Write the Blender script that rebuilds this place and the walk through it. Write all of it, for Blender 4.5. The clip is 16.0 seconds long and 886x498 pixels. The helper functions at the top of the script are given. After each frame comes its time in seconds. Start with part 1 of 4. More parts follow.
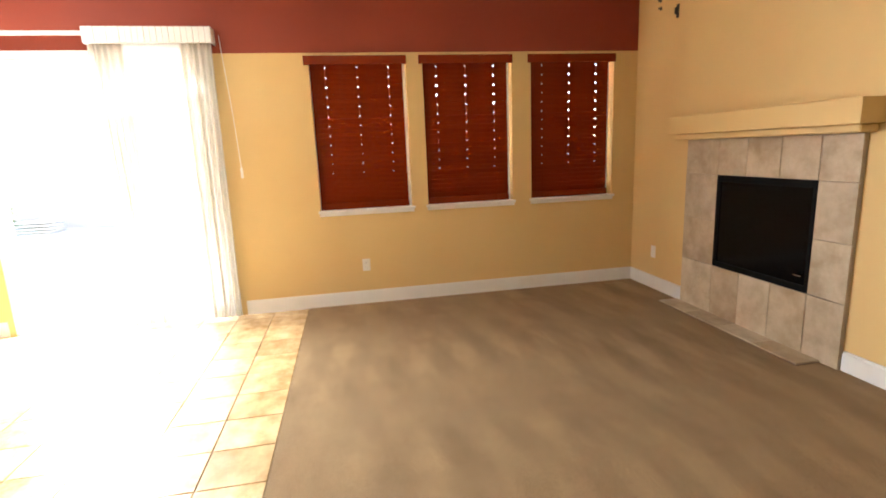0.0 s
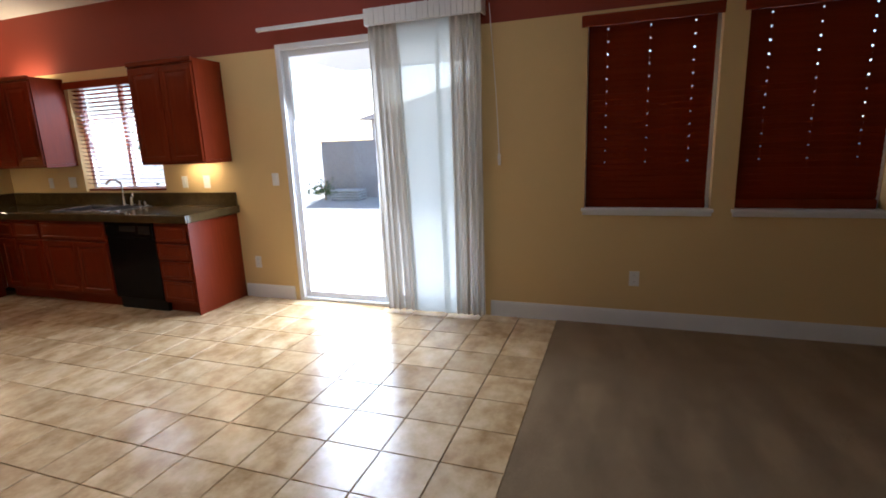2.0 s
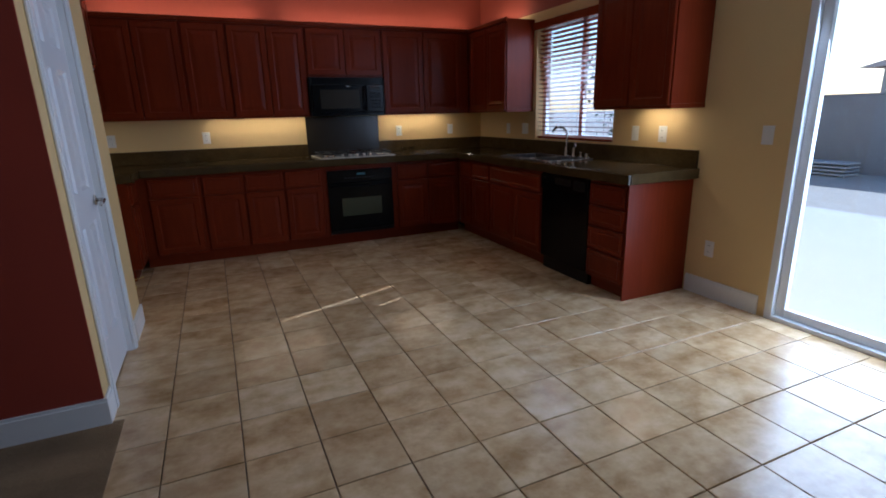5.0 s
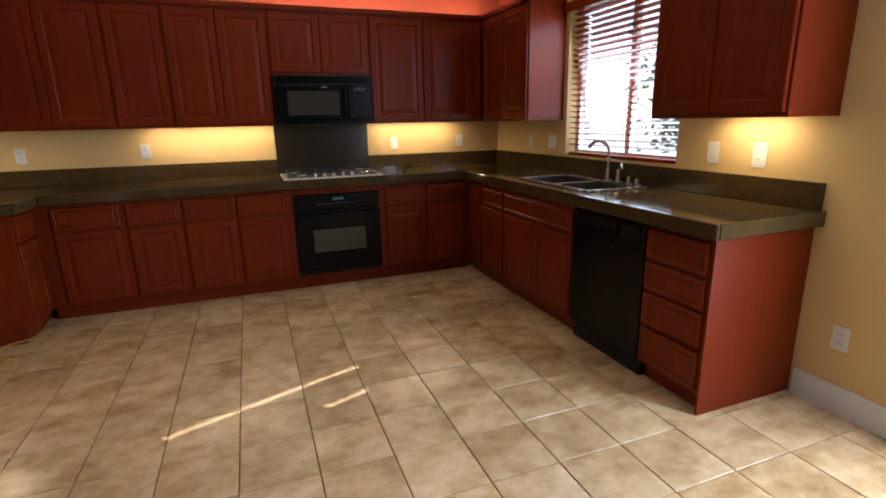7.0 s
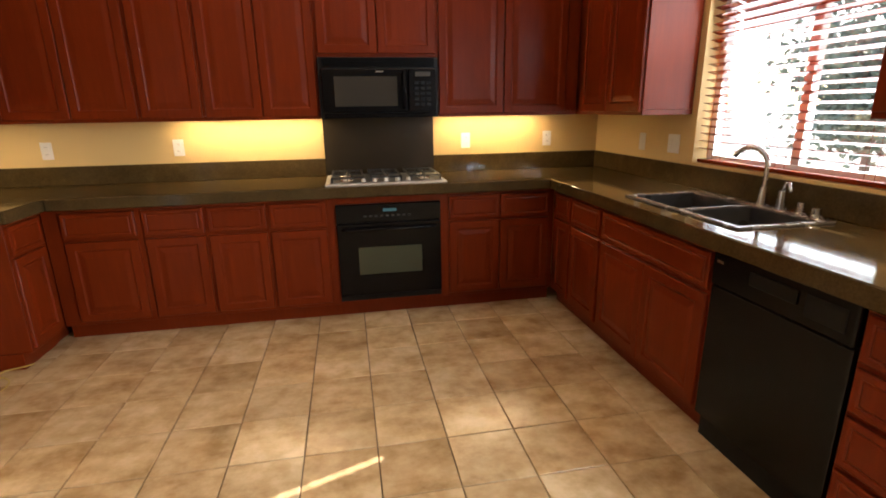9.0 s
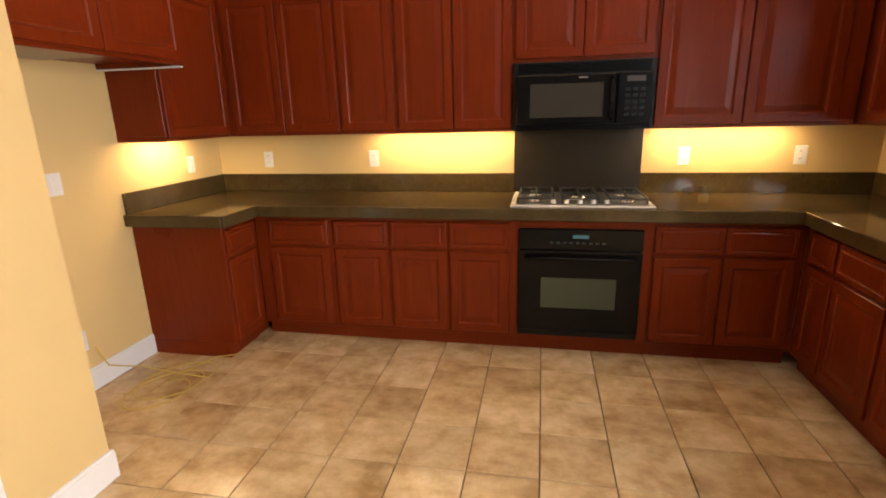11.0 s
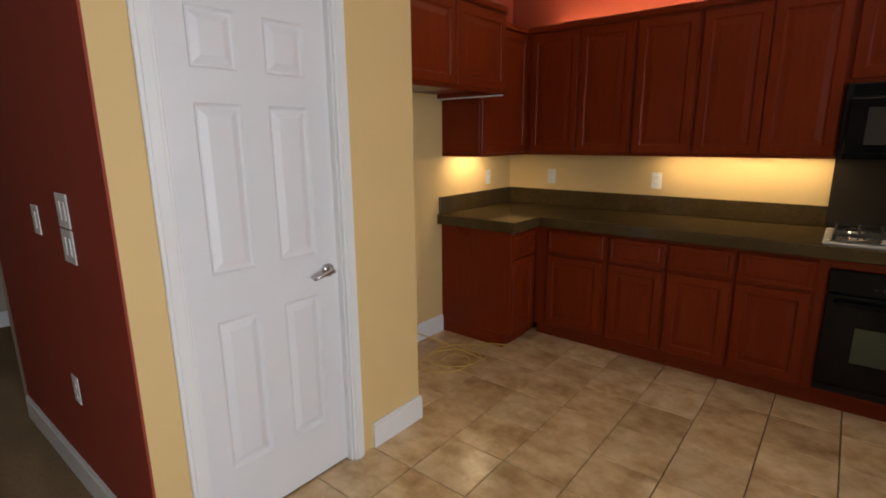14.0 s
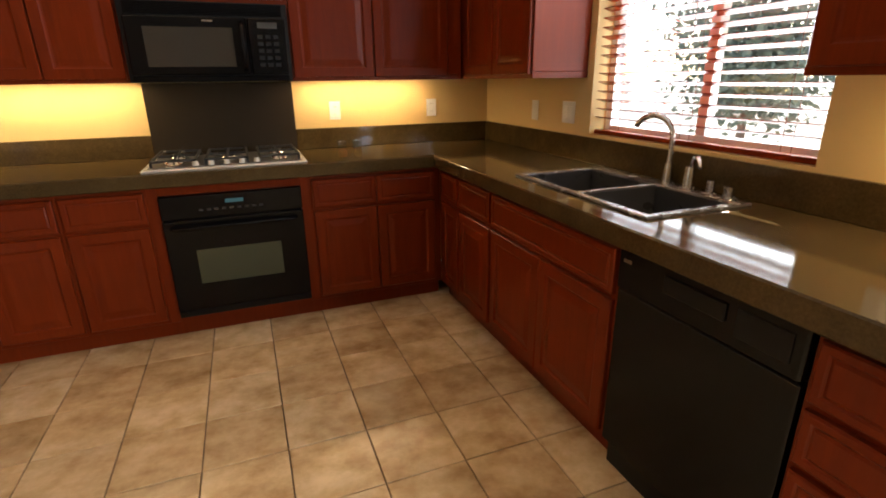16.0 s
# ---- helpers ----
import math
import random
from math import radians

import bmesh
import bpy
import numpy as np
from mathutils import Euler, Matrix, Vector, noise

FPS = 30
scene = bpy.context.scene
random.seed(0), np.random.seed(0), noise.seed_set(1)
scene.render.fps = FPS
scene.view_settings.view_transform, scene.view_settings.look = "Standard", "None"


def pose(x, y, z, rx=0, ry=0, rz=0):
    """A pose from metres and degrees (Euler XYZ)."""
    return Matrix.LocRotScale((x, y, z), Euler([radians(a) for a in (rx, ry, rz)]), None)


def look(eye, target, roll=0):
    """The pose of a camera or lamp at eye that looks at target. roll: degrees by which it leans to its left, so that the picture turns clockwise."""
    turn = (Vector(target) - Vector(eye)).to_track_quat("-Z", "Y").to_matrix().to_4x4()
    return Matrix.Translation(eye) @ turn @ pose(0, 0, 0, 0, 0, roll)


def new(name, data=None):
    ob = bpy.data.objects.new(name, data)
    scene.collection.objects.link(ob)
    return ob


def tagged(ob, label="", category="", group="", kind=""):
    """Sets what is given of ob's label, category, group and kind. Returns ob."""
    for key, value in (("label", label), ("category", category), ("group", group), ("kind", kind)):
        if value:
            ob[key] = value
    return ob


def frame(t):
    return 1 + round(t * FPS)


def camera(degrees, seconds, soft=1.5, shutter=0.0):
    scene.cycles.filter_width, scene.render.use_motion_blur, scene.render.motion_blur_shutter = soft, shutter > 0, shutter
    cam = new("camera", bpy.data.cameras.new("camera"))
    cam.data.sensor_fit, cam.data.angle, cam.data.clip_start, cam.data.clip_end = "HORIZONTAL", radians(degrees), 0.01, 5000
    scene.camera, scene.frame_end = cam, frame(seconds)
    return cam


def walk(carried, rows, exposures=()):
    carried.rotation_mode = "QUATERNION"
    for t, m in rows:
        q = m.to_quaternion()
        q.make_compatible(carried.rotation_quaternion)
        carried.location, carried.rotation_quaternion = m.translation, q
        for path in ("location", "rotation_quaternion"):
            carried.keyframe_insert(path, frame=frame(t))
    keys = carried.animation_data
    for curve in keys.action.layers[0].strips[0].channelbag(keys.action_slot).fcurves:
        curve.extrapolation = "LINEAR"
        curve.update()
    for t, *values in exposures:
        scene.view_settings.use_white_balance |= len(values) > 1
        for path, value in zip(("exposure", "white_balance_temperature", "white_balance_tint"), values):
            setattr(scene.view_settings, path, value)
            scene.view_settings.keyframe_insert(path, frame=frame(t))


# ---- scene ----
cam = camera(83.2, 16.0, soft=1.8)
PATH = [
    (0, (-4.730, -6.812, 1.430), (-2.800, -7.163, 1.042), -2.4),
    (0.3, (-4.604, -6.795, 1.471), (-2.671, -7.173, 1.125), -0.7),
    (0.5, (-4.558, -6.788, 1.491), (-2.618, -7.140, 1.156), -0.1),
    (1, (-4.578, -6.764, 1.512), (-2.619, -6.883, 1.130), -1.5),
    (1.5, (-4.325, -6.820, 1.508), (-2.396, -6.476, 1.106), -2.9),
    (2, (-3.922, -6.794, 1.479), (-2.084, -6.134, 1.048), -2.3),
    (2.5, (-3.639, -6.666, 1.438), (-1.950, -5.721, 0.934), -2.0),
    (3, (-3.552, -6.553, 1.406), (-2.050, -5.361, 0.837), -1.2),
    (3.5, (-3.513, -6.413, 1.379), (-2.247, -4.989, 0.771), -0.7),
    (4, (-3.434, -6.227, 1.357), (-2.449, -4.591, 0.764), -0.9),
    (4.2, (-3.401, -6.147, 1.352), (-2.496, -4.455, 0.787), -1.4),
    (6.5, (-2.571, -5.068, 1.357), (-1.844, -3.275, 0.850), -1.3),
    (7, (-2.425, -4.762, 1.361), (-1.743, -2.950, 0.861), -1.2),
    (7.5, (-2.296, -4.532, 1.356), (-1.736, -2.684, 0.835), -1.3),
    (8, (-2.215, -4.326, 1.368), (-1.771, -2.455, 0.818), -1.0),
    (10.5, (-1.871, -3.544, 1.441), (-1.868, -1.612, 0.924), -1.3),
    (11, (-2.014, -3.524, 1.462), (-2.396, -1.632, 0.938), -1.5),
    (11.5, (-2.086, -3.640, 1.476), (-2.846, -1.859, 0.976), -1.7),
    (12, (-2.100, -3.810, 1.478), (-3.149, -2.172, 1.013), -1.6),
    (12.5, (-2.122, -3.864, 1.473), (-3.352, -2.353, 1.025), -1.4),
    (13, (-2.086, -3.821, 1.489), (-3.381, -2.363, 1.043), -1.0),
    (13.5, (-2.093, -3.867, 1.491), (-3.375, -2.395, 1.053), -1.3),
    (14, (-2.129, -3.837, 1.477), (-3.358, -2.320, 1.042), -0.5),
    (14.5, (-2.095, -3.675, 1.442), (-3.025, -1.970, 0.964), 0.2),
    (15, (-2.008, -3.498, 1.398), (-2.354, -1.607, 0.847), 0.2),
    (15.5, (-1.800, -3.460, 1.392), (-1.627, -1.569, 0.767), 0.5),
    (16, (-1.690, -3.440, 1.348), (-1.005, -1.668, 0.700), -0.7),
]
EXPOSURES = [(0, 3.65, 6500, 10), (0.8, 2.88, 6100, 10), (1.5, 1.7, 5700, 12), (2.5, 0.85, 5200, 15), (3.5, 0.15, 4900, 15), (4.2, -0.2, 4700, 13), (6.5, 0.9, 5500, 13), (8, 1.4, 6200, 12), (10.5, 2.15, 7000, 14), (11.0, 2.03, 6900, 14), (11.5, 1.75, 6700, 14), (12, 1.62, 6400, 11), (13.5, 0.98, 6250, 11), (14.5, 0.76, 6200, 11), (15, 0.88, 6600, 12), (15.5, 1.33, 6500, 12), (16, 1.6, 6900, 14)]
walk(cam, [(t, look(eye, target, roll)) for t, eye, target, roll in PATH], EXPOSURES)

# ---- world, sun, sky ----
world = bpy.data.worlds.new("world")
scene.world = world
world.use_nodes = True
SUN_AZ, SUN_EL = math.atan2(0.363, 1.0), radians(33.5)
sky = world.node_tree.nodes.new("ShaderNodeTexSky")
sky.sky_type, sky.sun_disc = "NISHITA", False
sky.sun_elevation, sky.sun_rotation = SUN_EL, radians(90) - SUN_AZ
world.node_tree.nodes["Background"].inputs[1].default_value = 0.15
world.node_tree.links.new(sky.outputs[0], world.node_tree.nodes["Background"].inputs[0])


def sun_lamp():
    d = bpy.data.lights.new("sun", "SUN")
    d.energy, d.angle, d.color = 5.0, radians(0.53), (1.0, 0.96, 0.91)
    ob = new("sun", d)
    way = Vector((math.cos(SUN_AZ) * math.cos(SUN_EL), math.sin(SUN_AZ) * math.cos(SUN_EL), math.sin(SUN_EL)))
    ob.matrix_basis = look(tuple(way * 40), (0, 0, 0))


def area(name, m, w, h, watts, color=(1, 1, 1)):
    d = bpy.data.lights.new(name, "AREA")
    d.shape, d.size, d.size_y, d.energy, d.color = "RECTANGLE", w, h, watts, color
    ob = new(name, d)
    ob.matrix_basis = m
    return ob


sun_lamp()
WARM = (1.0, 0.75, 0.41)
# daylight through the openings of the window wall
area("daylight_slider", look((0.13, -4.36, 1.17), (-3, -4.36, 0.6)), 0.8, 2.2, 44, (0.86, 0.93, 1.0))
area("daylight_sink_window", look((0.088, -1.80, 1.62), (-3, -1.80, 1.0)), 1.05, 0.98, 10, (0.86, 0.93, 1.0))

# ---- materials ----


class Mat:
    """A node material with short hands for the usual nodes."""

    def __init__(self, name, rough=0.5, metal=0.0, spec=0.5, coat=0.0):
        self.m = bpy.data.materials.new(name)
        self.m.use_nodes = True
        self.t = self.m.node_tree
        self.b = self.t.nodes["Principled BSDF"]
        self.b.inputs["Roughness"].default_value = rough
        self.b.inputs["Metallic"].default_value = metal
        self.b.inputs["Specular IOR Level"].default_value = spec
        self.b.inputs["Coat Weight"].default_value = coat
        self.tc = self.t.nodes.new("ShaderNodeTexCoord")

    def link(self, a, b):
        self.t.links.new(a, b)

    def noise(self, scale, detail=4, stretch=(1, 1, 1), rough=0.55, space="Object"):
        mp = self.t.nodes.new("ShaderNodeMapping")
        mp.inputs["Scale"].default_value = stretch
        self.link(self.tc.outputs[space], mp.inputs[0])
        n = self.t.nodes.new("ShaderNodeTexNoise")
        n.inputs["Scale"].default_value, n.inputs["Detail"].default_value, n.inputs["Roughness"].default_value = scale, detail, rough
        self.link(mp.outputs[0], n.inputs["Vector"])
        self.last_map = mp
        return n.outputs[0]

    def ramp(self, fac, stops):
        r = self.t.nodes.new("ShaderNodeValToRGB")
        e = r.color_ramp.elements
        while len(e) < len(stops):
            e.new(0.5)
        for el, (p, c) in zip(e, stops):
            el.position, el.color = p, (*c, 1) if len(c) == 3 else c
        self.link(fac, r.inputs[0])
        return r.outputs[0]

    def mix(self, fac, a, b, mode="MIX"):
        n = self.t.nodes.new("ShaderNodeMix")
        n.data_type, n.blend_type = "RGBA", mode
        for sock, v in ((n.inputs[0], fac), (n.inputs[6], a), (n.inputs[7], b)):
            if isinstance(v, (int, float)):
                sock.default_value = v
            elif isinstance(v, tuple):
                sock.default_value = (*v, 1)
            else:
                self.link(v, sock)
        return n.outputs[2]

    def base(self, c):
        if isinstance(c, tuple):
            self.b.inputs["Base Color"].default_value = (*c, 1)
        else:
            self.link(c, self.b.inputs["Base Color"])
        return self

    def rough(self, fac, lo, hi):
        r = self.t.nodes.new("ShaderNodeMapRange")
        r.inputs["To Min"].default_value, r.inputs["To Max"].default_value = lo, hi
        self.link(fac, r.inputs[0])
        self.link(r.outputs[0], self.b.inputs["Roughness"])
        return self

    def bump(self, height, strength=0.2, dist=0.01):
        n = self.t.nodes.new("ShaderNodeBump")
        n.inputs["Strength"].default_value, n.inputs["Distance"].default_value = strength, dist
        self.link(height, n.inputs["Height"])
        self.link(n.outputs[0], self.b.inputs["Normal"])
        return self


def scaled(c, k):
    return tuple(v * k for v in c)


def wall_paint(name, lower, upper=None, line=2.31):
    m = Mat(name, 0.62, spec=0.35)
    big, fine = m.noise(1.3, 3), m.noise(90, 3)
    low = m.mix(big, scaled(lower, 0.93), scaled(lower, 1.05))
    if upper:
        high = m.mix(big, scaled(upper, 0.9), scaled(upper, 1.08))
        geo = m.t.nodes.new("ShaderNodeNewGeometry")
        sep = m.t.nodes.new("ShaderNodeSeparateXYZ")
        m.link(geo.outputs["Position"], sep.inputs[0])
        gt = m.t.nodes.new("ShaderNodeMath")
        gt.operation, gt.inputs[1].default_value = "GREATER_THAN", line
        m.link(sep.outputs[2], gt.inputs[0])
        low = m.mix(gt.outputs[0], low, high)
    m.base(low).bump(fine, 0.12, 0.002)
    return m.m


def cherry_wood(name="cherry_wood", k=1.0, grain=(9, 9, 0.7), rough=(0.22, 0.40)):
    m = Mat(name, 0.3, spec=0.17)
    g = m.noise(5, 8, grain, 0.65)
    info = m.t.nodes.new("ShaderNodeObjectInfo")
    big = m.noise(1.6, 3)
    col = m.ramp(g, [(0.25, scaled((0.118, 0.0125, 0.0020), k)), (0.55, scaled((0.160, 0.0190, 0.0028), k)), (0.8, scaled((0.215, 0.0290, 0.0042), k))])
    col = m.mix(info.outputs["Random"], col, m.mix(0.6, col, (0.80, 0.72, 0.7), "MULTIPLY"))
    col = m.mix(0.35, col, m.mix(big, (0.09, 0.009, 0.002), (0.26, 0.040, 0.007)))
    m.base(col).rough(big, *rough).bump(g, 0.06, 0.002)
    return m.m


def plain(name, c, rough=0.5, metal=0.0, var=0.06, scale=6, bump=0.03, spec=0.5):
    m = Mat(name, rough, metal, spec)
    n = m.noise(scale, 5)
    m.base(m.mix(n, scaled(c, 1 - var), scaled(c, 1 + var))).rough(m.noise(scale * 3, 3), max(rough - 0.05, 0.02), rough + 0.07).bump(n, bump, 0.002)
    return m.m


def tile_glaze(name, dark, mid, light, rough):
    m = Mat(name, rough[0], spec=0.5)
    info = m.t.nodes.new("ShaderNodeObjectInfo")
    off = m.t.nodes.new("ShaderNodeVectorMath")
    off.operation = "MULTIPLY"
    comb = m.t.nodes.new("ShaderNodeCombineXYZ")
    for i in range(3):
        m.link(info.outputs["Random"], comb.inputs[i])
    m.link(comb.outputs[0], off.inputs[0])
    off.inputs[1].default_value = (37, 61, 17)
    a = m.noise(3.6, 4, (1, 1.5, 1), 0.6)
    m.link(off.outputs[0], m.last_map.inputs["Location"])
    b = m.noise(9, 5, (1, 1, 1), 0.66)
    m.link(off.outputs[0], m.last_map.inputs["Location"])
    col = m.ramp(a, [(0.34, dark), (0.5, mid), (0.66, light)])
    col = m.mix(0.36, col, m.ramp(b, [(0.38, dark), (0.62, light)]))
    tone = m.ramp(info.outputs["Random"], [(0.0, (0.80, 0.74, 0.66)), (0.4, (1.0, 0.98, 0.95)), (0.7, (0.92, 0.86, 0.78)), (1.0, (1.05, 1.02, 0.97))])
    m.base(m.mix(1.0, col, tone, "MULTIPLY")).rough(b, *rough).bump(a, 0.12, 0.004)
    return m.m


def stone_counter(name):
    m = Mat(name, 0.07, spec=0.3)
    a, b = m.noise(8, 6, rough=0.7), m.noise(120, 4, rough=0.7)
    col = m.ramp(a, [(0.3, (0.056, 0.034, 0.012)), (0.6, (0.096, 0.062, 0.022)), (0.8, (0.145, 0.102, 0.042))])
    col = m.mix(0.28, col, m.ramp(b, [(0.35, (0.03, 0.020, 0.009)), (0.65, (0.14, 0.100, 0.050))]))
    m.base(m.mix(1.0, col, (0.82, 0.80, 0.78), "MULTIPLY")).rough(a, 0.05, 0.12).bump(b, 0.02, 0.001)
    return m.m


def carpet_mat():
    m = Mat("carpet_pile", 0.95, spec=0.1)
    fine, mid = m.noise(420, 3), m.noise(4.5, 6, (1, 0.7, 1))
    sweep = m.noise(1.3, 3, (0.8, 2.4, 1))
    col = m.ramp(fine, [(0.3, (0.215, 0.138, 0.068)), (0.7, (0.425, 0.290, 0.155))])
    col = m.mix(m.ramp(mid, [(0.35, (0, 0, 0)), (0.65, (1, 1, 1))]), m.mix(1.0, col, (0.90, 0.89, 0.88), "MULTIPLY"), col)
    col = m.mix(m.ramp(sweep, [(0.44, (0, 0, 0)), (0.56, (1, 1, 1))]), m.mix(1.0, col, (0.91, 0.90, 0.90), "MULTIPLY"), col)
    for turn, period, where in ((0.12, 0.30, 0.9), (-0.22, 0.36, 1.7)):
        mp = m.t.nodes.new("ShaderNodeMapping")
        mp.inputs["Rotation"].default_value[2] = turn
        m.link(m.tc.outputs["Object"], mp.inputs[0])
        wave = m.t.nodes.new("ShaderNodeTexWave")
        wave.bands_direction = "Y"
        wave.inputs["Scale"].default_value = 0.314 / period
        wave.inputs["Distortion"].default_value, wave.inputs["Detail"].default_value, wave.inputs["Detail Scale"].default_value = 1.3, 2, 1.2
        m.link(mp.outputs[0], wave.inputs["Vector"])
        mask = m.ramp(m.noise(where, 2, (0.9, 0.35, 1)), [(0.42, (0, 0, 0)), (0.55, (1, 1, 1))])
        stripe = m.ramp(wave.outputs[1], [(0.25, (0.91, 0.90, 0.89)), (0.75, (1.09, 1.09, 1.09))])
        col = m.mix(mask, col, m.mix(1.0, col, stripe, "MULTIPLY"))
    m.base(col).bump(fine, 0.7, 0.008)
    m.b.inputs["Sheen Weight"].default_value = 0.05
    return m.m


def sheer_fabric(name, clear, glow, c=(0.80, 0.78, 0.74)):
    m = Mat(name, 0.8)
    t = m.t
    weave = m.noise(160, 2, (1, 1, 0.2))
    m.base(m.mix(weave, scaled(c, 0.95), c))
    tr, tp, m1, m2 = t.nodes.new("ShaderNodeBsdfTranslucent"), t.nodes.new("ShaderNodeBsdfTransparent"), t.nodes.new("ShaderNodeMixShader"), t.nodes.new("ShaderNodeMixShader")
    tr.inputs[0].default_value = (*c, 1)
    m1.inputs[0].default_value = glow
    m2.inputs[0].default_value = clear
    m.link(m.b.outputs[0], m1.inputs[1])
    m.link(tr.outputs[0], m1.inputs[2])
    m.link(m1.outputs[0], m2.inputs[1])
    m.link(tp.outputs[0], m2.inputs[2])
    m.link(m2.outputs[0], t.nodes["Material Output"].inputs[0])
    return m.m


def glass(name="window_glass", tint=(0.97, 0.99, 0.985), shine=0.05):
    m = Mat(name, 0.01)
    t = m.t
    tp, gl, mx = t.nodes.new("ShaderNodeBsdfTransparent"), t.nodes.new("ShaderNodeBsdfGlossy"), t.nodes.new("ShaderNodeMixShader")
    mx.inputs[0].default_value = shine
    tp.inputs[0].default_value = (*tint, 1)
    gl.inputs[1].default_value = 0.02
    m.link(tp.outputs[0], mx.inputs[1])
    m.link(gl.outputs[0], mx.inputs[2])
    m.link(mx.outputs[0], t.nodes["Material Output"].inputs[0])
    return m.m


def emitter(name, c, strength):
    m = Mat(name)
    m.base(scaled(c, 0.05))
    m.b.inputs["Emission Color"].default_value = (*c, 1)
    m.b.inputs["Emission Strength"].default_value = strength
    return m.m


BEIGE, RED = (0.72, 0.51, 0.225), (0.27, 0.045, 0.022)
M_BAND = wall_paint("paint_beige_with_red_band", BEIGE, RED)
M_BEIGE = wall_paint("paint_beige", BEIGE)
M_RED = wall_paint("paint_red", (0.30, 0.045, 0.024))
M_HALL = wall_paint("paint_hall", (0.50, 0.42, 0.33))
M_CEIL = plain("ceiling_paint", (0.78, 0.77, 0.74), 0.8, scale=40, bump=0.2)
M_TRIM = plain("trim_white", (0.80, 0.79, 0.77), 0.35)
M_DOOR = plain("door_white", (0.74, 0.73, 0.735), 0.38, scale=3)
M_CHERRY = cherry_wood(k=1.02)
M_SLAT = cherry_wood("blind_slat_cherry", 1.4, (12, 0.6, 12), (0.18, 0.32))
M_TILE = tile_glaze("floor_tile_glaze", (0.42, 0.265, 0.115), (0.68, 0.485, 0.262), (0.82, 0.65, 0.41), (0.14, 0.30))
M_GROUT = plain("grout", (0.17, 0.115, 0.07), 0.9, scale=50, bump=0.3)
M_SURR = tile_glaze("surround_tile_glaze", (0.36, 0.28, 0.185), (0.50, 0.415, 0.30), (0.61, 0.53, 0.42), (0.35, 0.5))
M_STONE = stone_counter("counter_stone")
M_CARPET = carpet_mat()
M_BLACK = plain("appliance_black", (0.004, 0.004, 0.0045), 0.20, spec=0.18)
M_BLACKM = plain("black_matte", (0.005, 0.005, 0.0055), 0.42, spec=0.25)
M_DGLASS = plain("oven_window_glass", (0.050, 0.062, 0.040), 0.06)
M_FIREGLASS = plain("firebox_glass", (0.003, 0.003, 0.003), 0.12, spec=0.12)
M_STEEL = plain("brushed_steel", (0.60, 0.58, 0.55), 0.25, 1.0)
M_IRON = plain("cast_iron", (0.02, 0.02, 0.02), 0.5)
M_HOB = plain("hob_enamel", (0.62, 0.58, 0.50), 0.25)
M_PAN = plain("hob_pan", (0.10, 0.095, 0.09), 0.3)
M_SINK = plain("sink_composite", (0.045, 0.042, 0.04), 0.28)
M_PLATE = plain("plate_plastic", (0.78, 0.76, 0.72), 0.35)
M_KEY = plain("keypad", (0.008, 0.008, 0.008), 0.5, spec=0.2)
M_SLOT = plain("socket_slot", (0.035, 0.032, 0.03), 0.6)
M_VINYL = plain("window_frame_vinyl", (0.80, 0.81, 0.82), 0.35)
M_SHEER = sheer_fabric("sheer_vane", 0.13, 0.55, (0.78, 0.83, 0.81))
M_FOLD = sheer_fabric("sheer_fold", 0.04, 0.22, (0.66, 0.61, 0.53))
M_GLASS = glass()
M_STRIP = plain("pale_strip", (0.75, 0.74, 0.72), 0.4)
M_CORD = plain("yellow_cord_rubber", (0.60, 0.42, 0.09), 0.5)
M_CONC = plain("patio_concrete", (0.64, 0.62, 0.59), 0.85, scale=2, bump=0.2)
M_EARTH = plain("yard_gravel", (0.50, 0.45, 0.38), 0.95, scale=8, bump=0.5)
M_BLOCK = plain("block_wall", (0.34, 0.31, 0.30), 0.9, scale=5, bump=0.3)
M_STUCCO = plain("stucco", (0.62, 0.52, 0.45), 0.9, scale=30, bump=0.3)
M_ROOF = plain("roof_tile", (0.22, 0.15, 0.12), 0.85, scale=9, bump=0.4)
M_CLEAR = glass("clear_plastic", (0.8, 0.82, 0.84))
M_LENS = emitter("lamp_lens", WARM, 2.0)
M_CLOCK = emitter("clock_digits", (0.25, 0.8, 0.9), 0.025)

# ---- mesh helpers ----


def bm_box(bm, x0, x1, y0, y1, z0, z1, bevel=0.0):
    """Adds a box, its edges bevelled if asked."""
    tmp = bmesh.new()
    bmesh.ops.create_cube(tmp, size=1)
    for v in tmp.verts:
        v.co = Vector(((x0 + x1) / 2 + v.co.x * (x1 - x0), (y0 + y1) / 2 + v.co.y * (y1 - y0), (z0 + z1) / 2 + v.co.z * (z1 - z0)))
    if bevel:
        bmesh.ops.bevel(tmp, geom=tmp.edges[:], offset=bevel, segments=1, affect="EDGES")
    me = bpy.data.meshes.new("tmp")
    tmp.to_mesh(me)
    tmp.free()
    bm.from_mesh(me)
    bpy.data.meshes.remove(me)


def bm_cyl(bm, c, r, h, axis="Z", seg=24, r2=None):
    """Adds a cylinder or cone with its middle at c."""
    rot = {"Z": Matrix(), "X": Matrix.Rotation(radians(90), 4, "Y"), "Y": Matrix.Rotation(radians(90), 4, "X")}[axis]
    bmesh.ops.create_cone(bm, cap_ends=True, segments=seg, radius1=r, radius2=r if r2 is None else r2, depth=h, matrix=Matrix.Translation(c) @ rot)


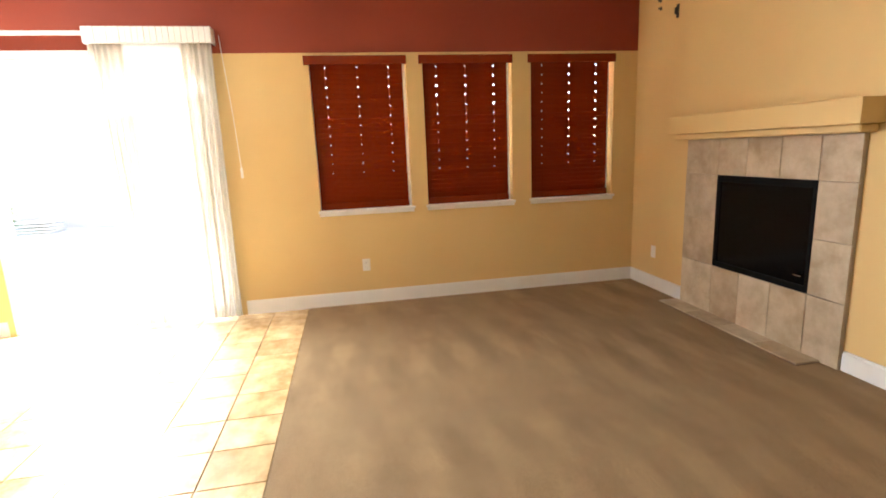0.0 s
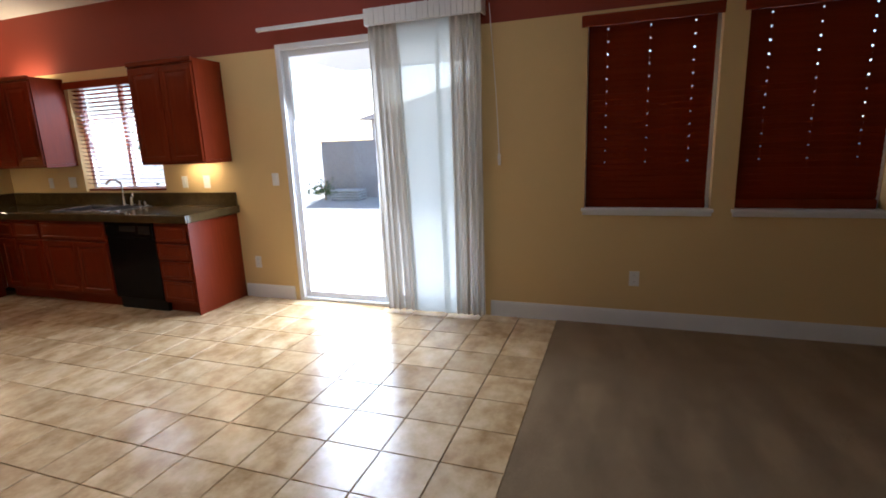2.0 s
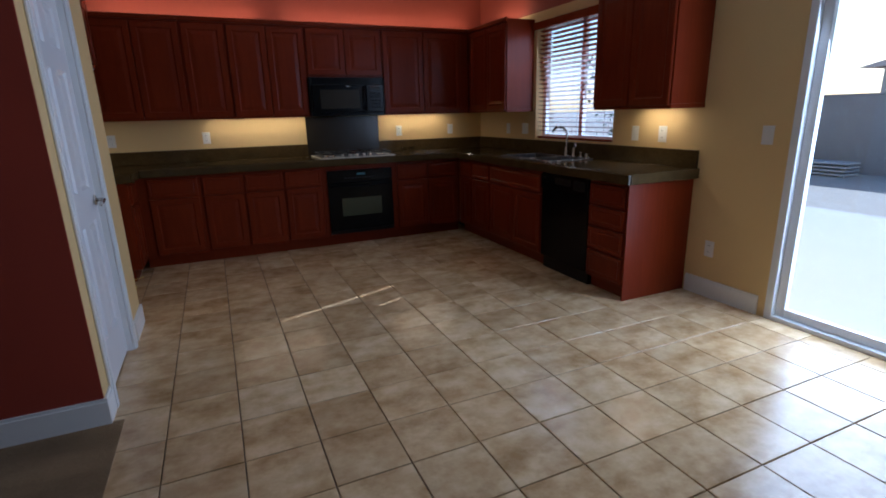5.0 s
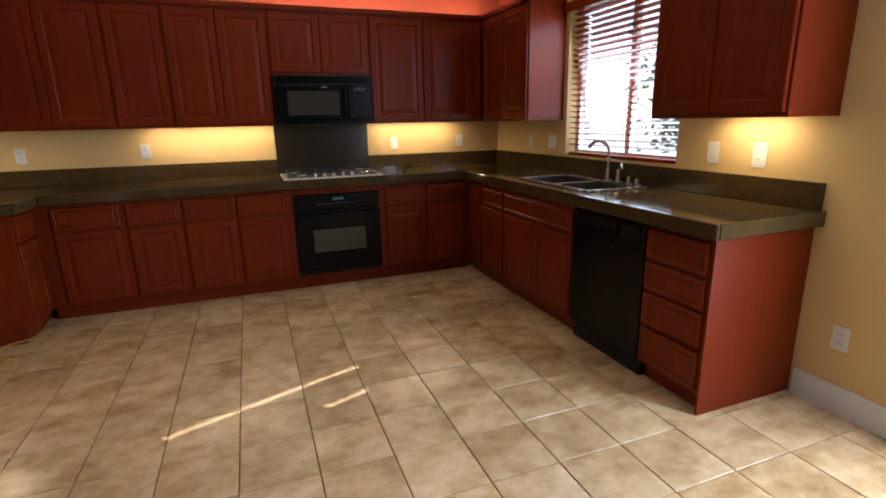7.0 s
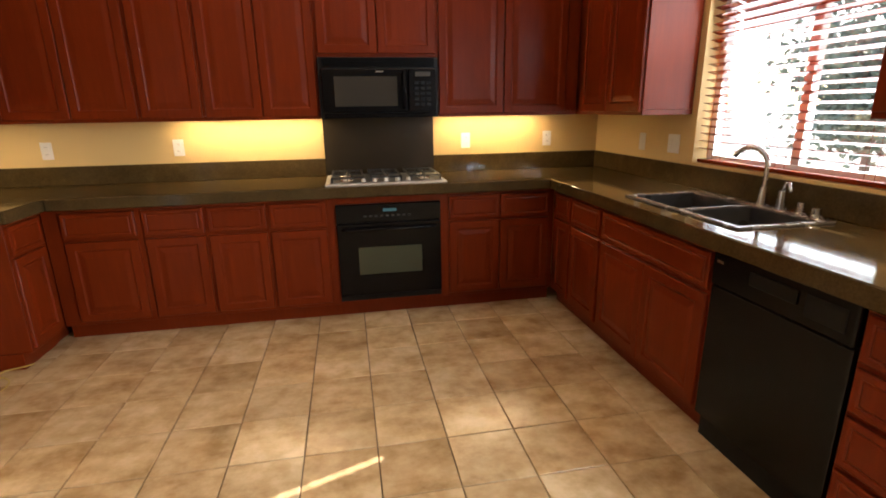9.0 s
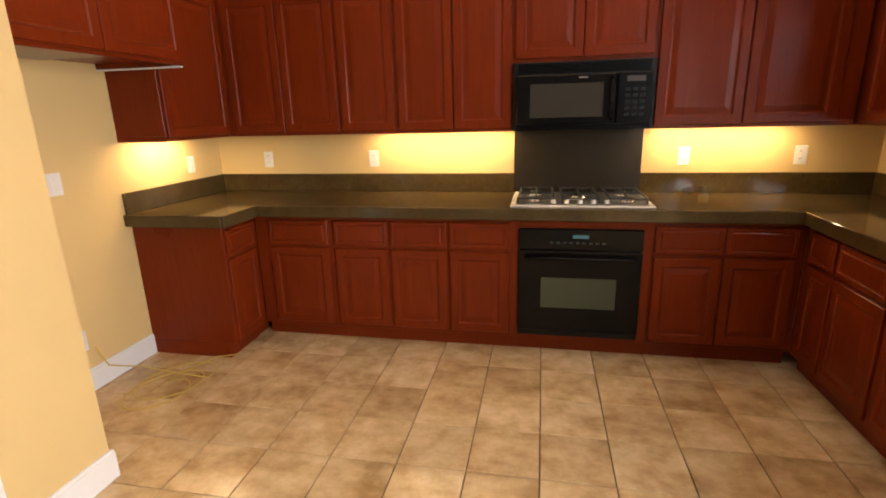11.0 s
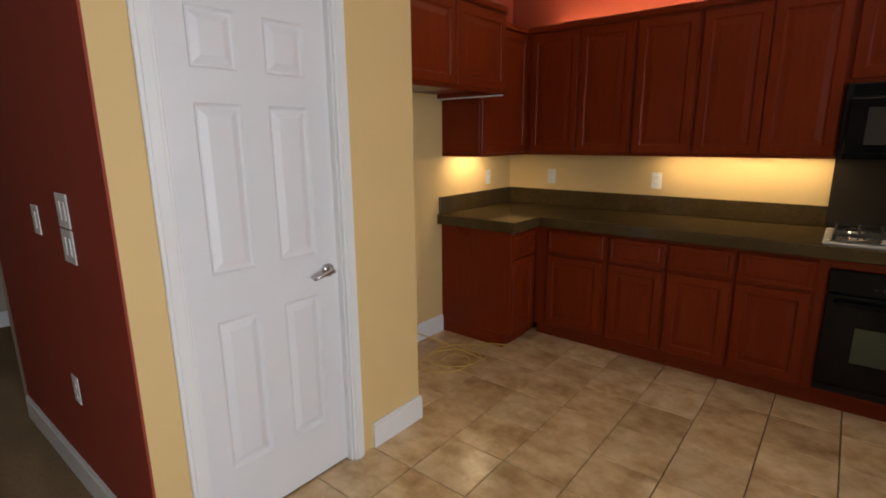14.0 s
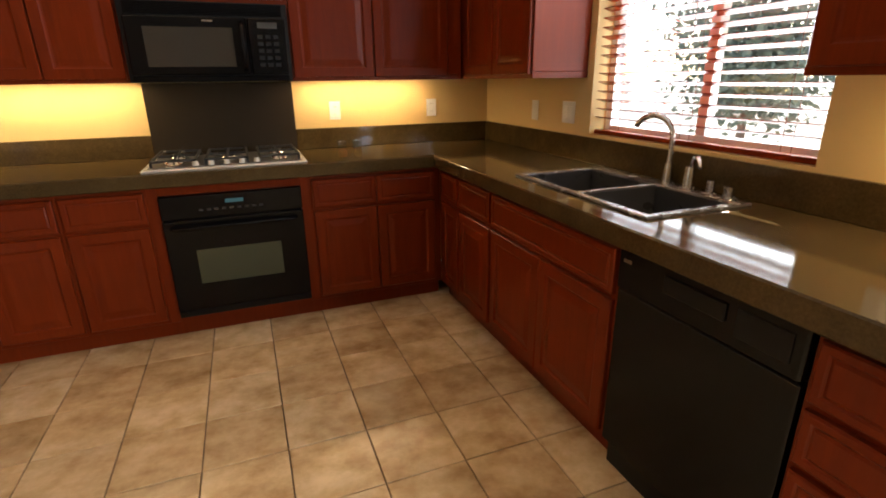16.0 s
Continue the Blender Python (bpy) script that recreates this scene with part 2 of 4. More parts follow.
def bm_tube(bm, pts, r, seg=10):
    """Adds a round tube along a line of points."""
    rings = []
    for i, p in enumerate(pts):
        a, b = Vector(pts[max(i - 1, 0)]), Vector(pts[min(i + 1, len(pts) - 1)])
        q = (b - a).to_track_quat("Z", "Y")
        rings.append([bm.verts.new(Vector(p) + q @ Vector((r * math.cos(t), r * math.sin(t), 0))) for t in (2 * math.pi * k / seg for k in range(seg))])
    for u, v in zip(rings, rings[1:]):
        for k in range(seg):
            bm.faces.new((u[k], u[(k + 1) % seg], v[(k + 1) % seg], v[k]))
    bm.faces.new(rings[0][::-1])
    bm.faces.new(rings[-1])


def bm_panel(bm, w, h, rings, x0=0.0, z0=0.0, y0=0.0, back=True):
    """Adds a panel that faces -y: rings of (inset, proud), from its rim to its middle."""
    loops = [[bm.verts.new((x0 + a, y0, z0 + b)) for a, b in ((0, 0), (w, 0), (w, h), (0, h))]]
    for i, p in rings:
        loops.append([bm.verts.new((x0 + a, y0 - p, z0 + b)) for a, b in ((i, i), (w - i, i), (w - i, h - i), (i, h - i))])
    for u, v in zip(loops, loops[1:]):
        for k in range(4):
            bm.faces.new((u[k], u[(k + 1) % 4], v[(k + 1) % 4], v[k]))
    bm.faces.new(loops[-1])
    if back:
        bm.faces.new(loops[0][::-1])


def mesh_of(name, bm, mat, smooth=False):
    me = bpy.data.meshes.new(name)
    bm.to_mesh(me)
    bm.free()
    me.materials.append(mat)
    if smooth:
        for f in me.polygons:
            f.use_smooth = True
    return me


def part(name, bm, mat, parent, label="", smooth=False):
    ob = new(name, mesh_of(name, bm, mat, smooth))
    ob.parent = parent
    return tagged(ob, label)


def boxpart(name, dims, mat, parent, bevel=0.0, label=""):
    bm = bmesh.new()
    bm_box(bm, *dims, bevel)
    return part(name, bm, mat, parent, label)


def root(name, m, label, category, group=""):
    ob = new(name)
    ob.empty_display_size = 0.1
    ob.matrix_basis = m
    return tagged(ob, label, category, group)


def thing(name, bm, mat, m, label, category, group="", smooth=False):
    ob = new(name, mesh_of(name, bm, mat, smooth))
    ob.matrix_basis = m
    return tagged(ob, label, category, group)


def structure(name, bm, mat, label="", parent=None):
    ob = new(name, mesh_of(name, bm, mat))
    ob.parent = parent
    return tagged(ob, label, kind="structure")


# ---- plan ----
H_CEIL, SOUTH, WEST = 2.92, -9.70, -11.0
LEFT = -4.47            # wall behind the short left run of cabinets
PAN_X, PAN_N, PAN_S = -3.77, -2.03, -3.33   # pantry block: front, north and south faces
CARPET_Y = -6.35
T = 0.15
SLIDER = (-5.75, -3.89, 0.0, 2.34)
SINKWIN = (-2.385, -1.22, 1.065, 2.20)
WINDOWS = [(-7.40, -6.54, 0.92, 2.27), (-8.40, -7.55, 0.92, 2.27), (-9.45, -8.59, 0.92, 2.27)]


def wall_with_holes(bm, x0, x1, y0, y1, z1, holes):
    """A wall that runs along y, with openings (y0, y1, z0, z1) through it."""
    y = y0
    for a, b, c, d in sorted(holes):
        bm_box(bm, x0, x1, y, a, 0, z1)
        if c > 0:
            bm_box(bm, x0, x1, a, b, 0, c)
        bm_box(bm, x0, x1, a, b, d, z1)
        y = b
    bm_box(bm, x0, x1, y, y1, 0, z1)


bm = bmesh.new()
wall_with_holes(bm, 0, T, SOUTH, 0, H_CEIL, [SLIDER, SINKWIN] + WINDOWS)
wall_east = structure("wall_east", bm, M_BAND, "beige wall with a red band under the ceiling")
bm = bmesh.new()
bm_box(bm, LEFT - T, T, 0, T, 0, H_CEIL)
structure("wall_north", bm, M_BAND, "beige wall with a red band under the ceiling")
bm = bmesh.new()
bm_box(bm, LEFT - T, LEFT, PAN_N, 0, 0, H_CEIL)
structure("wall_alcove", bm, M_BAND, "beige wall behind the refrigerator space")
bm = bmesh.new()
bm_box(bm, WEST, T, SOUTH - T, SOUTH, 0, H_CEIL)
structure("wall_south", bm, M_BEIGE, "plain beige wall round the fireplace")
bm = bmesh.new()
bm_box(bm, WEST - T, WEST, SOUTH - T, 0, 0, H_CEIL)
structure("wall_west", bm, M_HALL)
DY0, DY1, DZ = -3.157, -2.49, 2.035
bm = bmesh.new()
bm_box(bm, PAN_X - 0.12, PAN_X, PAN_S + 0.004, DY0, 0, H_CEIL)
bm_box(bm, PAN_X - 0.12, PAN_X, DY1, PAN_N, 0, H_CEIL)
bm_box(bm, PAN_X - 0.12, PAN_X, DY0, DY1, DZ, H_CEIL)
bm_box(bm, LEFT - T, PAN_X - 0.12, PAN_N - 0.12, PAN_N, 0, H_CEIL)
structure("wall_pantry", bm, M_BAND, "beige pantry wall round a white door")
bm = bmesh.new()
bm_box(bm, -5.45, PAN_X - 0.001, PAN_S - 0.004, PAN_S + 0.11, 0, H_CEIL)
structure("wall_red", bm, M_RED, "deep red painted wall beside the pantry")
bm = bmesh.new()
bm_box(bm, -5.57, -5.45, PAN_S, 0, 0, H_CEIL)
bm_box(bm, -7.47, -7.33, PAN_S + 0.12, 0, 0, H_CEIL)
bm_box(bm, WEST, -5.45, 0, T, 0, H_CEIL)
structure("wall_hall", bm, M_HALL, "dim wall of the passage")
bm = bmesh.new()
bm_box(bm, WEST - T, T, SOUTH - T, T, H_CEIL, H_CEIL + 0.12)
structure("ceiling", bm, M_CEIL, "white ceiling")

# floors
bm = bmesh.new()
bm_box(bm, LEFT, T, CARPET_Y, 0, -0.10, -0.007)
floor_kitchen = structure("floor_kitchen", bm, M_GROUT, "tiled floor, dark grout between beige tiles")
bm = bmesh.new()
CX = PAN_X + 0.06
outline = [(WEST, SOUTH), (0, SOUTH), (0, CARPET_Y - 0.002), (CX, CARPET_Y - 0.002), (CX, PAN_S), (-5.45, PAN_S), (-5.45, 0), (WEST, 0)]
top = bm.faces.new([bm.verts.new((x, y, 0.006)) for x, y in outline])
low = bmesh.ops.extrude_face_region(bm, geom=[top])
bmesh.ops.translate(bm, verts=[v for v in low["geom"] if isinstance(v, bmesh.types.BMVert)], vec=(0, 0, -0.1))
bmesh.ops.recalc_face_normals(bm, faces=bm.faces)
tagged(structure("floor_carpet", bm, M_CARPET, "brown-beige cut-pile carpet with vacuum marks"))


def baseboard(x0, y0, x1, y1, nx, ny, name="baseboard"):
    """A skirting from one corner to another, its face towards (nx, ny)."""
    bm = bmesh.new()
    tx, ty = nx * 0.014, ny * 0.014
    xs, ys = sorted((x0, x1 + tx)) if nx else sorted((x0, x1)), sorted((y0, y1 + ty)) if ny else sorted((y0, y1))
    bm_box(bm, xs[0], xs[1], ys[0], ys[1], 0.0, 0.118)
    bm_box(bm, xs[0] + (0.005 if nx < 0 else 0), xs[1] - (0.005 if nx > 0 else 0), ys[0] + (0.005 if ny < 0 else 0), ys[1] - (0.005 if ny > 0 else 0), 0.118, 0.132)
    structure(name, bm, M_TRIM, "white painted baseboard")


baseboard(0, -3.84, 0, -3.27, -1, 0)
baseboard(0, SOUTH, 0, -5.80, -1, 0)
baseboard(-0.85, SOUTH, -0.014, SOUTH, 0, 1)
baseboard(WEST, SOUTH, -2.365, SOUTH, 0, 1)
baseboard(PAN_X, -2.365, PAN_X, PAN_N, 1, 0)
baseboard(PAN_X, PAN_S, PAN_X, -3.217, 1, 0)
baseboard(LEFT + 0.014, PAN_N, PAN_X + 0.014, PAN_N, 0, 1)
baseboard(LEFT, PAN_N + 0.014, LEFT, -0.965, 1, 0)
baseboard(-5.45, PAN_S - 0.004, PAN_X + 0.014, PAN_S - 0.004, 0, -1)
baseboard(-7.33, PAN_S + 0.12, -7.33, 0, 1, 0)
baseboard(-7.47, PAN_S + 0.12, -7.33, PAN_S + 0.12, 0, -1)
baseboard(WEST, SOUTH, WEST, 0, 1, 0)

# ---- cabinets ----
DOOR_RINGS = [(0.0, 0.014), (0.004, 0.019), (0.050, 0.020), (0.056, 0.014), (0.064, 0.0125), (0.094, 0.0175), (0.100, 0.018)]
DRAWER_RINGS = [(0.0, 0.016), (0.006, 0.020), (0.022, 0.020), (0.028, 0.016), (0.036, 0.020)]


def front(name, parent, x, z, w, h, d, rings):
    bm = bmesh.new()
    bm_panel(bm, w, h, rings, x, z, -d)
    return part(name, bm, M_CHERRY, parent)


def cabinet(kind, m, w, d, z0, z1, label, cols=(), drawers=(), kick=True, group="", panel=False):
    """A cabinet unit against y = 0, facing -y. cols: doors (x, w, z0, z1); drawers the same."""
    r = root(kind, m, label, "cabinet", group)
    lo = 0.10 if kick else z0 + 0.03
    boxpart("body", (0, w, -d, -0.002, lo, z1), M_CHERRY, r, 0.002)
    if kick:
        boxpart("toe_kick", (0, w, -d + 0.055, -0.002, 0, 0.099), M_CHERRY, r)
    if panel:
        boxpart("end_panel", (w + 0.0005, w + 0.0125, -d - 0.004, -0.002, z0, z1), M_CHERRY, r, 0.001)
    if not kick:
        boxpart("light_rail", (0, w, -d, -d + 0.02, z0, z0 + 0.0295), M_CHERRY, r, 0.001)
        boxpart("side_rail", (0, 0.015, -d + 0.0205, -0.002, z0, z0 + 0.0295), M_CHERRY, r)
        boxpart("side_rail", (w - 0.015, w, -d + 0.0205, -0.002, z0, z0 + 0.0295), M_CHERRY, r)
        boxpart("cornice", (0, w, -d - 0.022, -d + 0.004, z1 - 0.028, z1 + 0.014), M_CHERRY, r, 0.006)
    for x, ww, a, b in cols:
        front("door", r, x, a, ww, b - a, d, DOOR_RINGS)
    for x, ww, a, b in drawers:
        front("drawer", r, x, a, ww, b - a, d, DRAWER_RINGS)
    return r


CH = "glossy red-brown cherry wood"
D = 0.61
CT, CU = 0.92, 0.868
BD = (0.125, 0.645)     # doors of base units
BR = (0.665, 0.825)     # drawer row


def north(x):
    return pose(x, 0, 0)


def east(y):
    return pose(0, y, 0, 0, 0, -90)


def west(y):
    return pose(LEFT, y, 0, 0, 0, 90)


# north run, from the left corner to the right one
cabinet("base_cabinet", north(-3.86), 0.54, D, 0, CU, CH + " corner base unit, door under a drawer", [(0.10, 0.41, *BD)], [(0.10, 0.41, *BR)], group="base cabinets")
for x, w in ((-3.32, 0.375), (-2.945, 0.375), (-2.57, 0.38)):
    cabinet("base_cabinet", north(x), w, D, 0, CU, CH + " base unit, one door under one drawer", [(0.012, w - 0.024, *BD)], [(0.012, w - 0.024, *BR)], group="base cabinets")
OV = north(-2.19)
oven_cab = root("oven_cabinet", OV, CH + " housing round a built-in black oven", "cabinet", "base cabinets")
OW = 0.80
bm = bmesh.new()
bm_box(bm, 0, 0.05, -D, -0.002, 0.10, CU, 0.002)
bm_box(bm, OW - 0.05, OW, -D, -0.002, 0.10, CU, 0.002)
bm_box(bm, 0.05, OW - 0.05, -D, -0.002, 0.10, 0.122)
bm_box(bm, 0.05, OW - 0.05, -D, -0.002, 0.80, CU)
part("body", bm, M_CHERRY, oven_cab)
boxpart("toe_kick", (0, OW, -D + 0.055, -0.002, 0, 0.099), M_CHERRY, oven_cab)
w = 0.78
cabinet("base_cabinet", north(-1.39), w, D, 0, CU, CH + " base unit, two doors under two drawers", [(0.012, 0.36, *BD), (0.378, 0.36, *BD)], [(0.012, 0.36, *BR), (0.378, 0.36, *BR)], group="base cabinets")
# east run, from the corner to its end by the door
cabinet("base_cabinet", east(-0.612), 0.718, D, 0, CU, CH + " corner base unit, two doors under two drawers", [(0.07, 0.235, *BD), (0.328, 0.375, *BD)], [(0.07, 0.235, *BR), (0.328, 0.375, *BR)], group="base cabinets")
cabinet("sink_cabinet", east(-1.33), 0.915, D, 0, 0.70, CH + " sink unit, two doors under a plain front", [(0.012, 0.443, *BD), (0.458, 0.443, *BD)], (), group="base cabinets")
cabinet_sink = bpy.data.objects["sink_cabinet"]
front("false_front", cabinet_sink, 0.012, BR[0], 0.889, 0.16, D, DRAWER_RINGS)
boxpart("rail", (0, 0.915, -D, -D + 0.02, 0.70, CU), M_CHERRY, cabinet_sink)
cabinet("drawer_cabinet", east(-2.853), 0.385, D, 0, CU, CH + " unit of four drawers ending the run", (), [(0.014, 0.36, 0.675, 0.825), (0.014, 0.36, 0.515, 0.655), (0.014, 0.36, 0.33, 0.495), (0.014, 0.36, 0.125, 0.31)], group="base cabinets", panel=True)
# short west run
cabinet("base_cabinet", west(-0.965), 0.325, D, 0, CU, CH + " short base unit beside the refrigerator space", [(0.014, 0.295, *BD)], [(0.014, 0.295, *BR)], group="base cabinets")
cabinet("base_cabinet", west(-0.64), 0.64, D - 0.01, 0, CU, CH + " blind corner base unit", (), (), group="base cabinets")

# wall units
U0, U1, UD = 1.345, 2.25, 0.33
DZ0, DZ1 = U0 + 0.02, U1 - 0.045


def doors(w, n, x0=0.012):
    s = (w - x0 - 0.012 + 0.006) / n
    return [(x0 + i * s, s - 0.006, DZ0, DZ1) for i in range(n)]


cabinet("wall_cabinet", north(-4.14), 0.82, UD, U0, U1, CH + " wall unit with two narrow doors", doors(0.82, 2, 0.05), kick=False, group="wall cabinets")
cabinet("wall_cabinet", north(-3.32), 0.385, UD, U0, U1, CH + " wall unit with one narrow door", doors(0.385, 1), kick=False, group="wall cabinets")
cabinet("wall_cabinet", north(-2.935), 0.735, UD, U0, U1, CH + " wall unit with two doors beside the microwave", doors(0.735, 2), kick=False, group="wall cabinets")
s = 0.805
cabinet("wall_cabinet", north(-2.20), s, UD, 1.74, U1, CH + " short wall unit over the microwave", [(0.012, 0.388, 1.76, DZ1), (0.405, 0.388, 1.76, DZ1)], kick=False, group="wall cabinets")
cabinet("wall_cabinet", north(-1.395), 1.045, UD, U0, U1, CH + " wide wall unit with two doors", doors(0.96, 2), kick=False, group="wall cabinets")
cabinet("wall_cabinet", east(-0.002), 1.17, UD, U0, U1, CH + " wall unit between the corner and the window", [(0.38, 0.375, DZ0, DZ1), (0.765, 0.39, DZ0, DZ1)], kick=False, group="wall cabinets")
cabinet("wall_cabinet", east(-2.51), 0.765, UD, U0, U1, CH + " wall unit with two doors beside the window", doors(0.765, 2), kick=False, group="wall cabinets")
cabinet("wall_cabinet", west(-0.95), 0.62, UD, U0, U1, CH + " short wall unit beside the refrigerator space", doors(0.62, 1), kick=False, group="wall cabinets")
FR = cabinet("refrigerator_cabinet", west(PAN_N + 0.004), 1.04, 0.55, 1.745, U1, CH + " deep unit over the empty refrigerator space", [(0.012, 0.50, 1.765, DZ1), (0.520, 0.50, 1.765, DZ1)], kick=False, group="wall cabinets")
boxpart("underside", (0.02, 0.70, -0.53, -0.01, 1.766, 1.773), plain("raw_board", (0.42, 0.38, 0.33), 0.7), FR, label="pale unpainted underside")
boxpart("edge_strip", (1.015, 1.039, -0.54, -0.01, 1.736, 1.7445), M_STRIP, FR, label="white edge strip")

# ---- worktop ----
SK = (-0.535, -0.105, -2.25, -1.44)   # sink cut-out
wt = root("worktop", pose(0, 0, 0), "dark olive-brown polished stone worktop round three sides of the kitchen", "worktop")
CZ = 0.869
for d in ((LEFT + 0.001, -0.65, -0.65, -0.001), (LEFT + 0.001, -3.82, -0.995, -0.65), (-0.65, -0.001, SK[3], -0.001), (-0.65, SK[0], SK[2], SK[3]), (SK[1], -0.001, SK[2], SK[3]), (-0.65, -0.001, -3.27, SK[2])):
    boxpart("slab", (*d, CZ, CT), M_STONE, wt)
for d in ((-0.672, -0.648, -3.292, -0.672), (-3.798, -0.648, -0.672, -0.650), (-3.82, -3.798, -1.017, -0.650), (LEFT + 0.001, -3.82, -1.017, -0.995), (-0.648, -0.001, -3.292, -3.270)):
    boxpart("edge_trim", (*d, 0.852, 0.9235), M_STONE, wt, 0.005)
for d in ((LEFT + 0.02, -2.205, -0.021, -0.001, CT, 1.05), (-1.375, -0.001, -0.021, -0.001, CT, 1.05), (-0.021, -0.001, -3.27, -0.021, CT, 1.05), (LEFT + 0.001, LEFT + 0.02, -0.995, -0.001, CT, 1.05)):
    boxpart("upstand", d, M_STONE, wt, 0.002)
boxpart("splashback", (-2.205, -1.375, -0.021, -0.001, CT, 1.343), plain("splash_stone", (0.03, 0.022, 0.014), 0.2), wt, 0.002, "dark full-height panel behind the hob")

# ---- oven ----
ov = root("oven", pose(-2.14, -D, 0), "black built-in oven with a greenish window, in the cherry cabinet", "oven")
boxpart("case", (0.004, 0.696, 0.0, 0.54, 0.125, 0.797), M_BLACKM, ov)
boxpart("control_panel", (0.0, 0.70, -0.022, 0, 0.675, 0.797), M_BLACK, ov, 0.003)
boxpart("door", (0.0, 0.70, -0.028, 0, 0.165, 0.668), M_BLACK, ov, 0.005)
boxpart("vent", (0.0, 0.70, -0.016, 0, 0.125, 0.160), M_BLACKM, ov, 0.002)
boxpart("window", (0.135, 0.565, -0.030, -0.0285, 0.315, 0.505), M_DGLASS, ov, 0.0, "greenish glass")
bm = bmesh.new()
bm_tube(bm, [(0.04, -0.028, 0.632), (0.05, -0.058, 0.632), (0.35, -0.064, 0.632), (0.65, -0.058, 0.632), (0.66, -0.028, 0.632)], 0.011)
part("handle", bm, M_BLACK, ov, smooth=True)
boxpart("display", (0.31, 0.40, -0.0235, -0.0225, 0.745, 0.765), M_CLOCK, ov, label="faint blue-green clock display")
for i in range(9):
    boxpart("button", (0.18 + i * 0.037, 0.20 + i * 0.037, -0.0245, -0.0225, 0.712, 0.722), M_SLOT, ov)

# ---- microwave ----
mw = root("microwave", pose(-2.195, -0.003, 1.347), "black over-range microwave oven under the short wall unit", "microwave oven")
boxpart("case", (0, 0.80, -0.375, 0, 0.0, 0.388), M_BLACKM, mw, 0.004)
boxpart("door", (0.02, 0.585, -0.402, -0.376, 0.035, 0.315), M_BLACK, mw, 0.006)
boxpart("window", (0.10, 0.515, -0.4045, -0.4025, 0.075, 0.265), plain("microwave_window", (0.04, 0.036, 0.03), 0.12), mw, label="dim grey glass")
boxpart("control_panel", (0.592, 0.78, -0.402, -0.376, 0.035, 0.315), M_BLACK, mw, 0.005)
bm = bmesh.new()
bm_tube(bm, [(0.560, -0.402, 0.06), (0.560, -0.432, 0.08), (0.560, -0.436, 0.175), (0.560, -0.432, 0.27), (0.560, -0.402, 0.29)], 0.011)
part("handle", bm, M_BLACK, mw, smooth=True)
for i in range(8):
    boxpart("vent_slat", (0.03, 0.77, -0.392, -0.376, 0.325 + i * 0.0072, 0.3285 + i * 0.0072), M_BLACK, mw)
boxpart("badge", (0.375, 0.425, -0.4035, -0.4022, 0.292, 0.300), M_STEEL, mw)
boxpart("display", (0.64, 0.74, -0.404, -0.4022, 0.265, 0.295), M_SLOT, mw)
for i in range(5):
    for j in range(3):
        boxpart("button", (0.635 + j * 0.04, 0.662 + j * 0.04, -0.404, -0.4022, 0.075 + i * 0.035, 0.093 + i * 0.035), M_KEY, mw)
bm = bmesh.new()
bm_box(bm, 0.02, 0.78, -0.392, -0.36, -0.0, 0.030, 0.004)
part("front_rail", bm, M_BLACK, mw)

# ---- hob ----
hob = root("hob", pose(-2.195, -0.60, CT), "cream enamelled gas hob with black iron grates on the worktop", "gas hob")
boxpart("tray", (0, 0.81, -0.02, 0.50, 0.0, 0.014), M_HOB, hob, 0.006)
boxpart("pan", (0.03, 0.78, 0.012, 0.47, 0.0142, 0.018), M_PAN, hob, 0.001)
for i, (bx, by) in enumerate(((0.14, 0.12), (0.14, 0.36), (0.405, 0.24), (0.67, 0.12), (0.67, 0.36))):
    bm = bmesh.new()
    bm_cyl(bm, (bx, by, 0.026), 0.045, 0.014, seg=20, r2=0.036)
    burner = part("burner", bm, M_STEEL, hob)
    bm = bmesh.new()
    bm_cyl(bm, (bx, by, 0.037), 0.032, 0.008, seg=20)
    part("cap", bm, M_IRON, burner)
for gx in (0.04, 0.295, 0.56):
    bm = bmesh.new()
    w = 0.215
    for a in (gx, gx + w - 0.012):
        bm_box(bm, a, a + 0.012, 0.03, 0.46, 0.040, 0.052, 0.002)
    for b in (0.03, 0.24, 0.448):
        bm_box(bm, gx, gx + w, b, b + 0.012, 0.040, 0.052, 0.002)
    bm_box(bm, gx + w / 2 - 0.006, gx + w / 2 + 0.006, 0.03, 0.46, 0.042, 0.052, 0.002)
    for a in (gx, gx + w - 0.012):
        for b in (0.03, 0.448):
            bm_box(bm, a, a + 0.012, b, b + 0.012, 0.018, 0.041)
    part("grate", bm, M_IRON, hob)
for i in range(5):
    bm = bmesh.new()
    bm_cyl(bm, (0.25 + i * 0.075, 0.035, 0.030), 0.017, 0.022, seg=16, r2=0.014)
    part("knob", bm, M_HOB, hob)

# ---- dishwasher ----
dw = root("dishwasher", east(-2.249), "black dishwasher under the worktop beside the sink", "dishwasher")
boxpart("tub", (0.004, 0.598, -0.59, -0.02, 0.0, 0.85), M_BLACKM, dw)
boxpart("door", (0.004, 0.598, -0.625, -0.592, 0.115, 0.70), M_BLACK, dw, 0.004)
boxpart("control_panel", (0.004, 0.598, -0.632, -0.592, 0.705, 0.845), M_BLACK, dw, 0.006)
boxpart("latch", (0.20, 0.40, -0.640, -0.633, 0.765, 0.815), M_BLACKM, dw, 0.002)
boxpart("dial_plate", (0.43, 0.57, -0.6345, -0.6325, 0.740, 0.815), M_BLACKM, dw)
boxpart("badge", (0.03, 0.065, -0.6345, -0.6325, 0.800, 0.812), M_STEEL, dw)
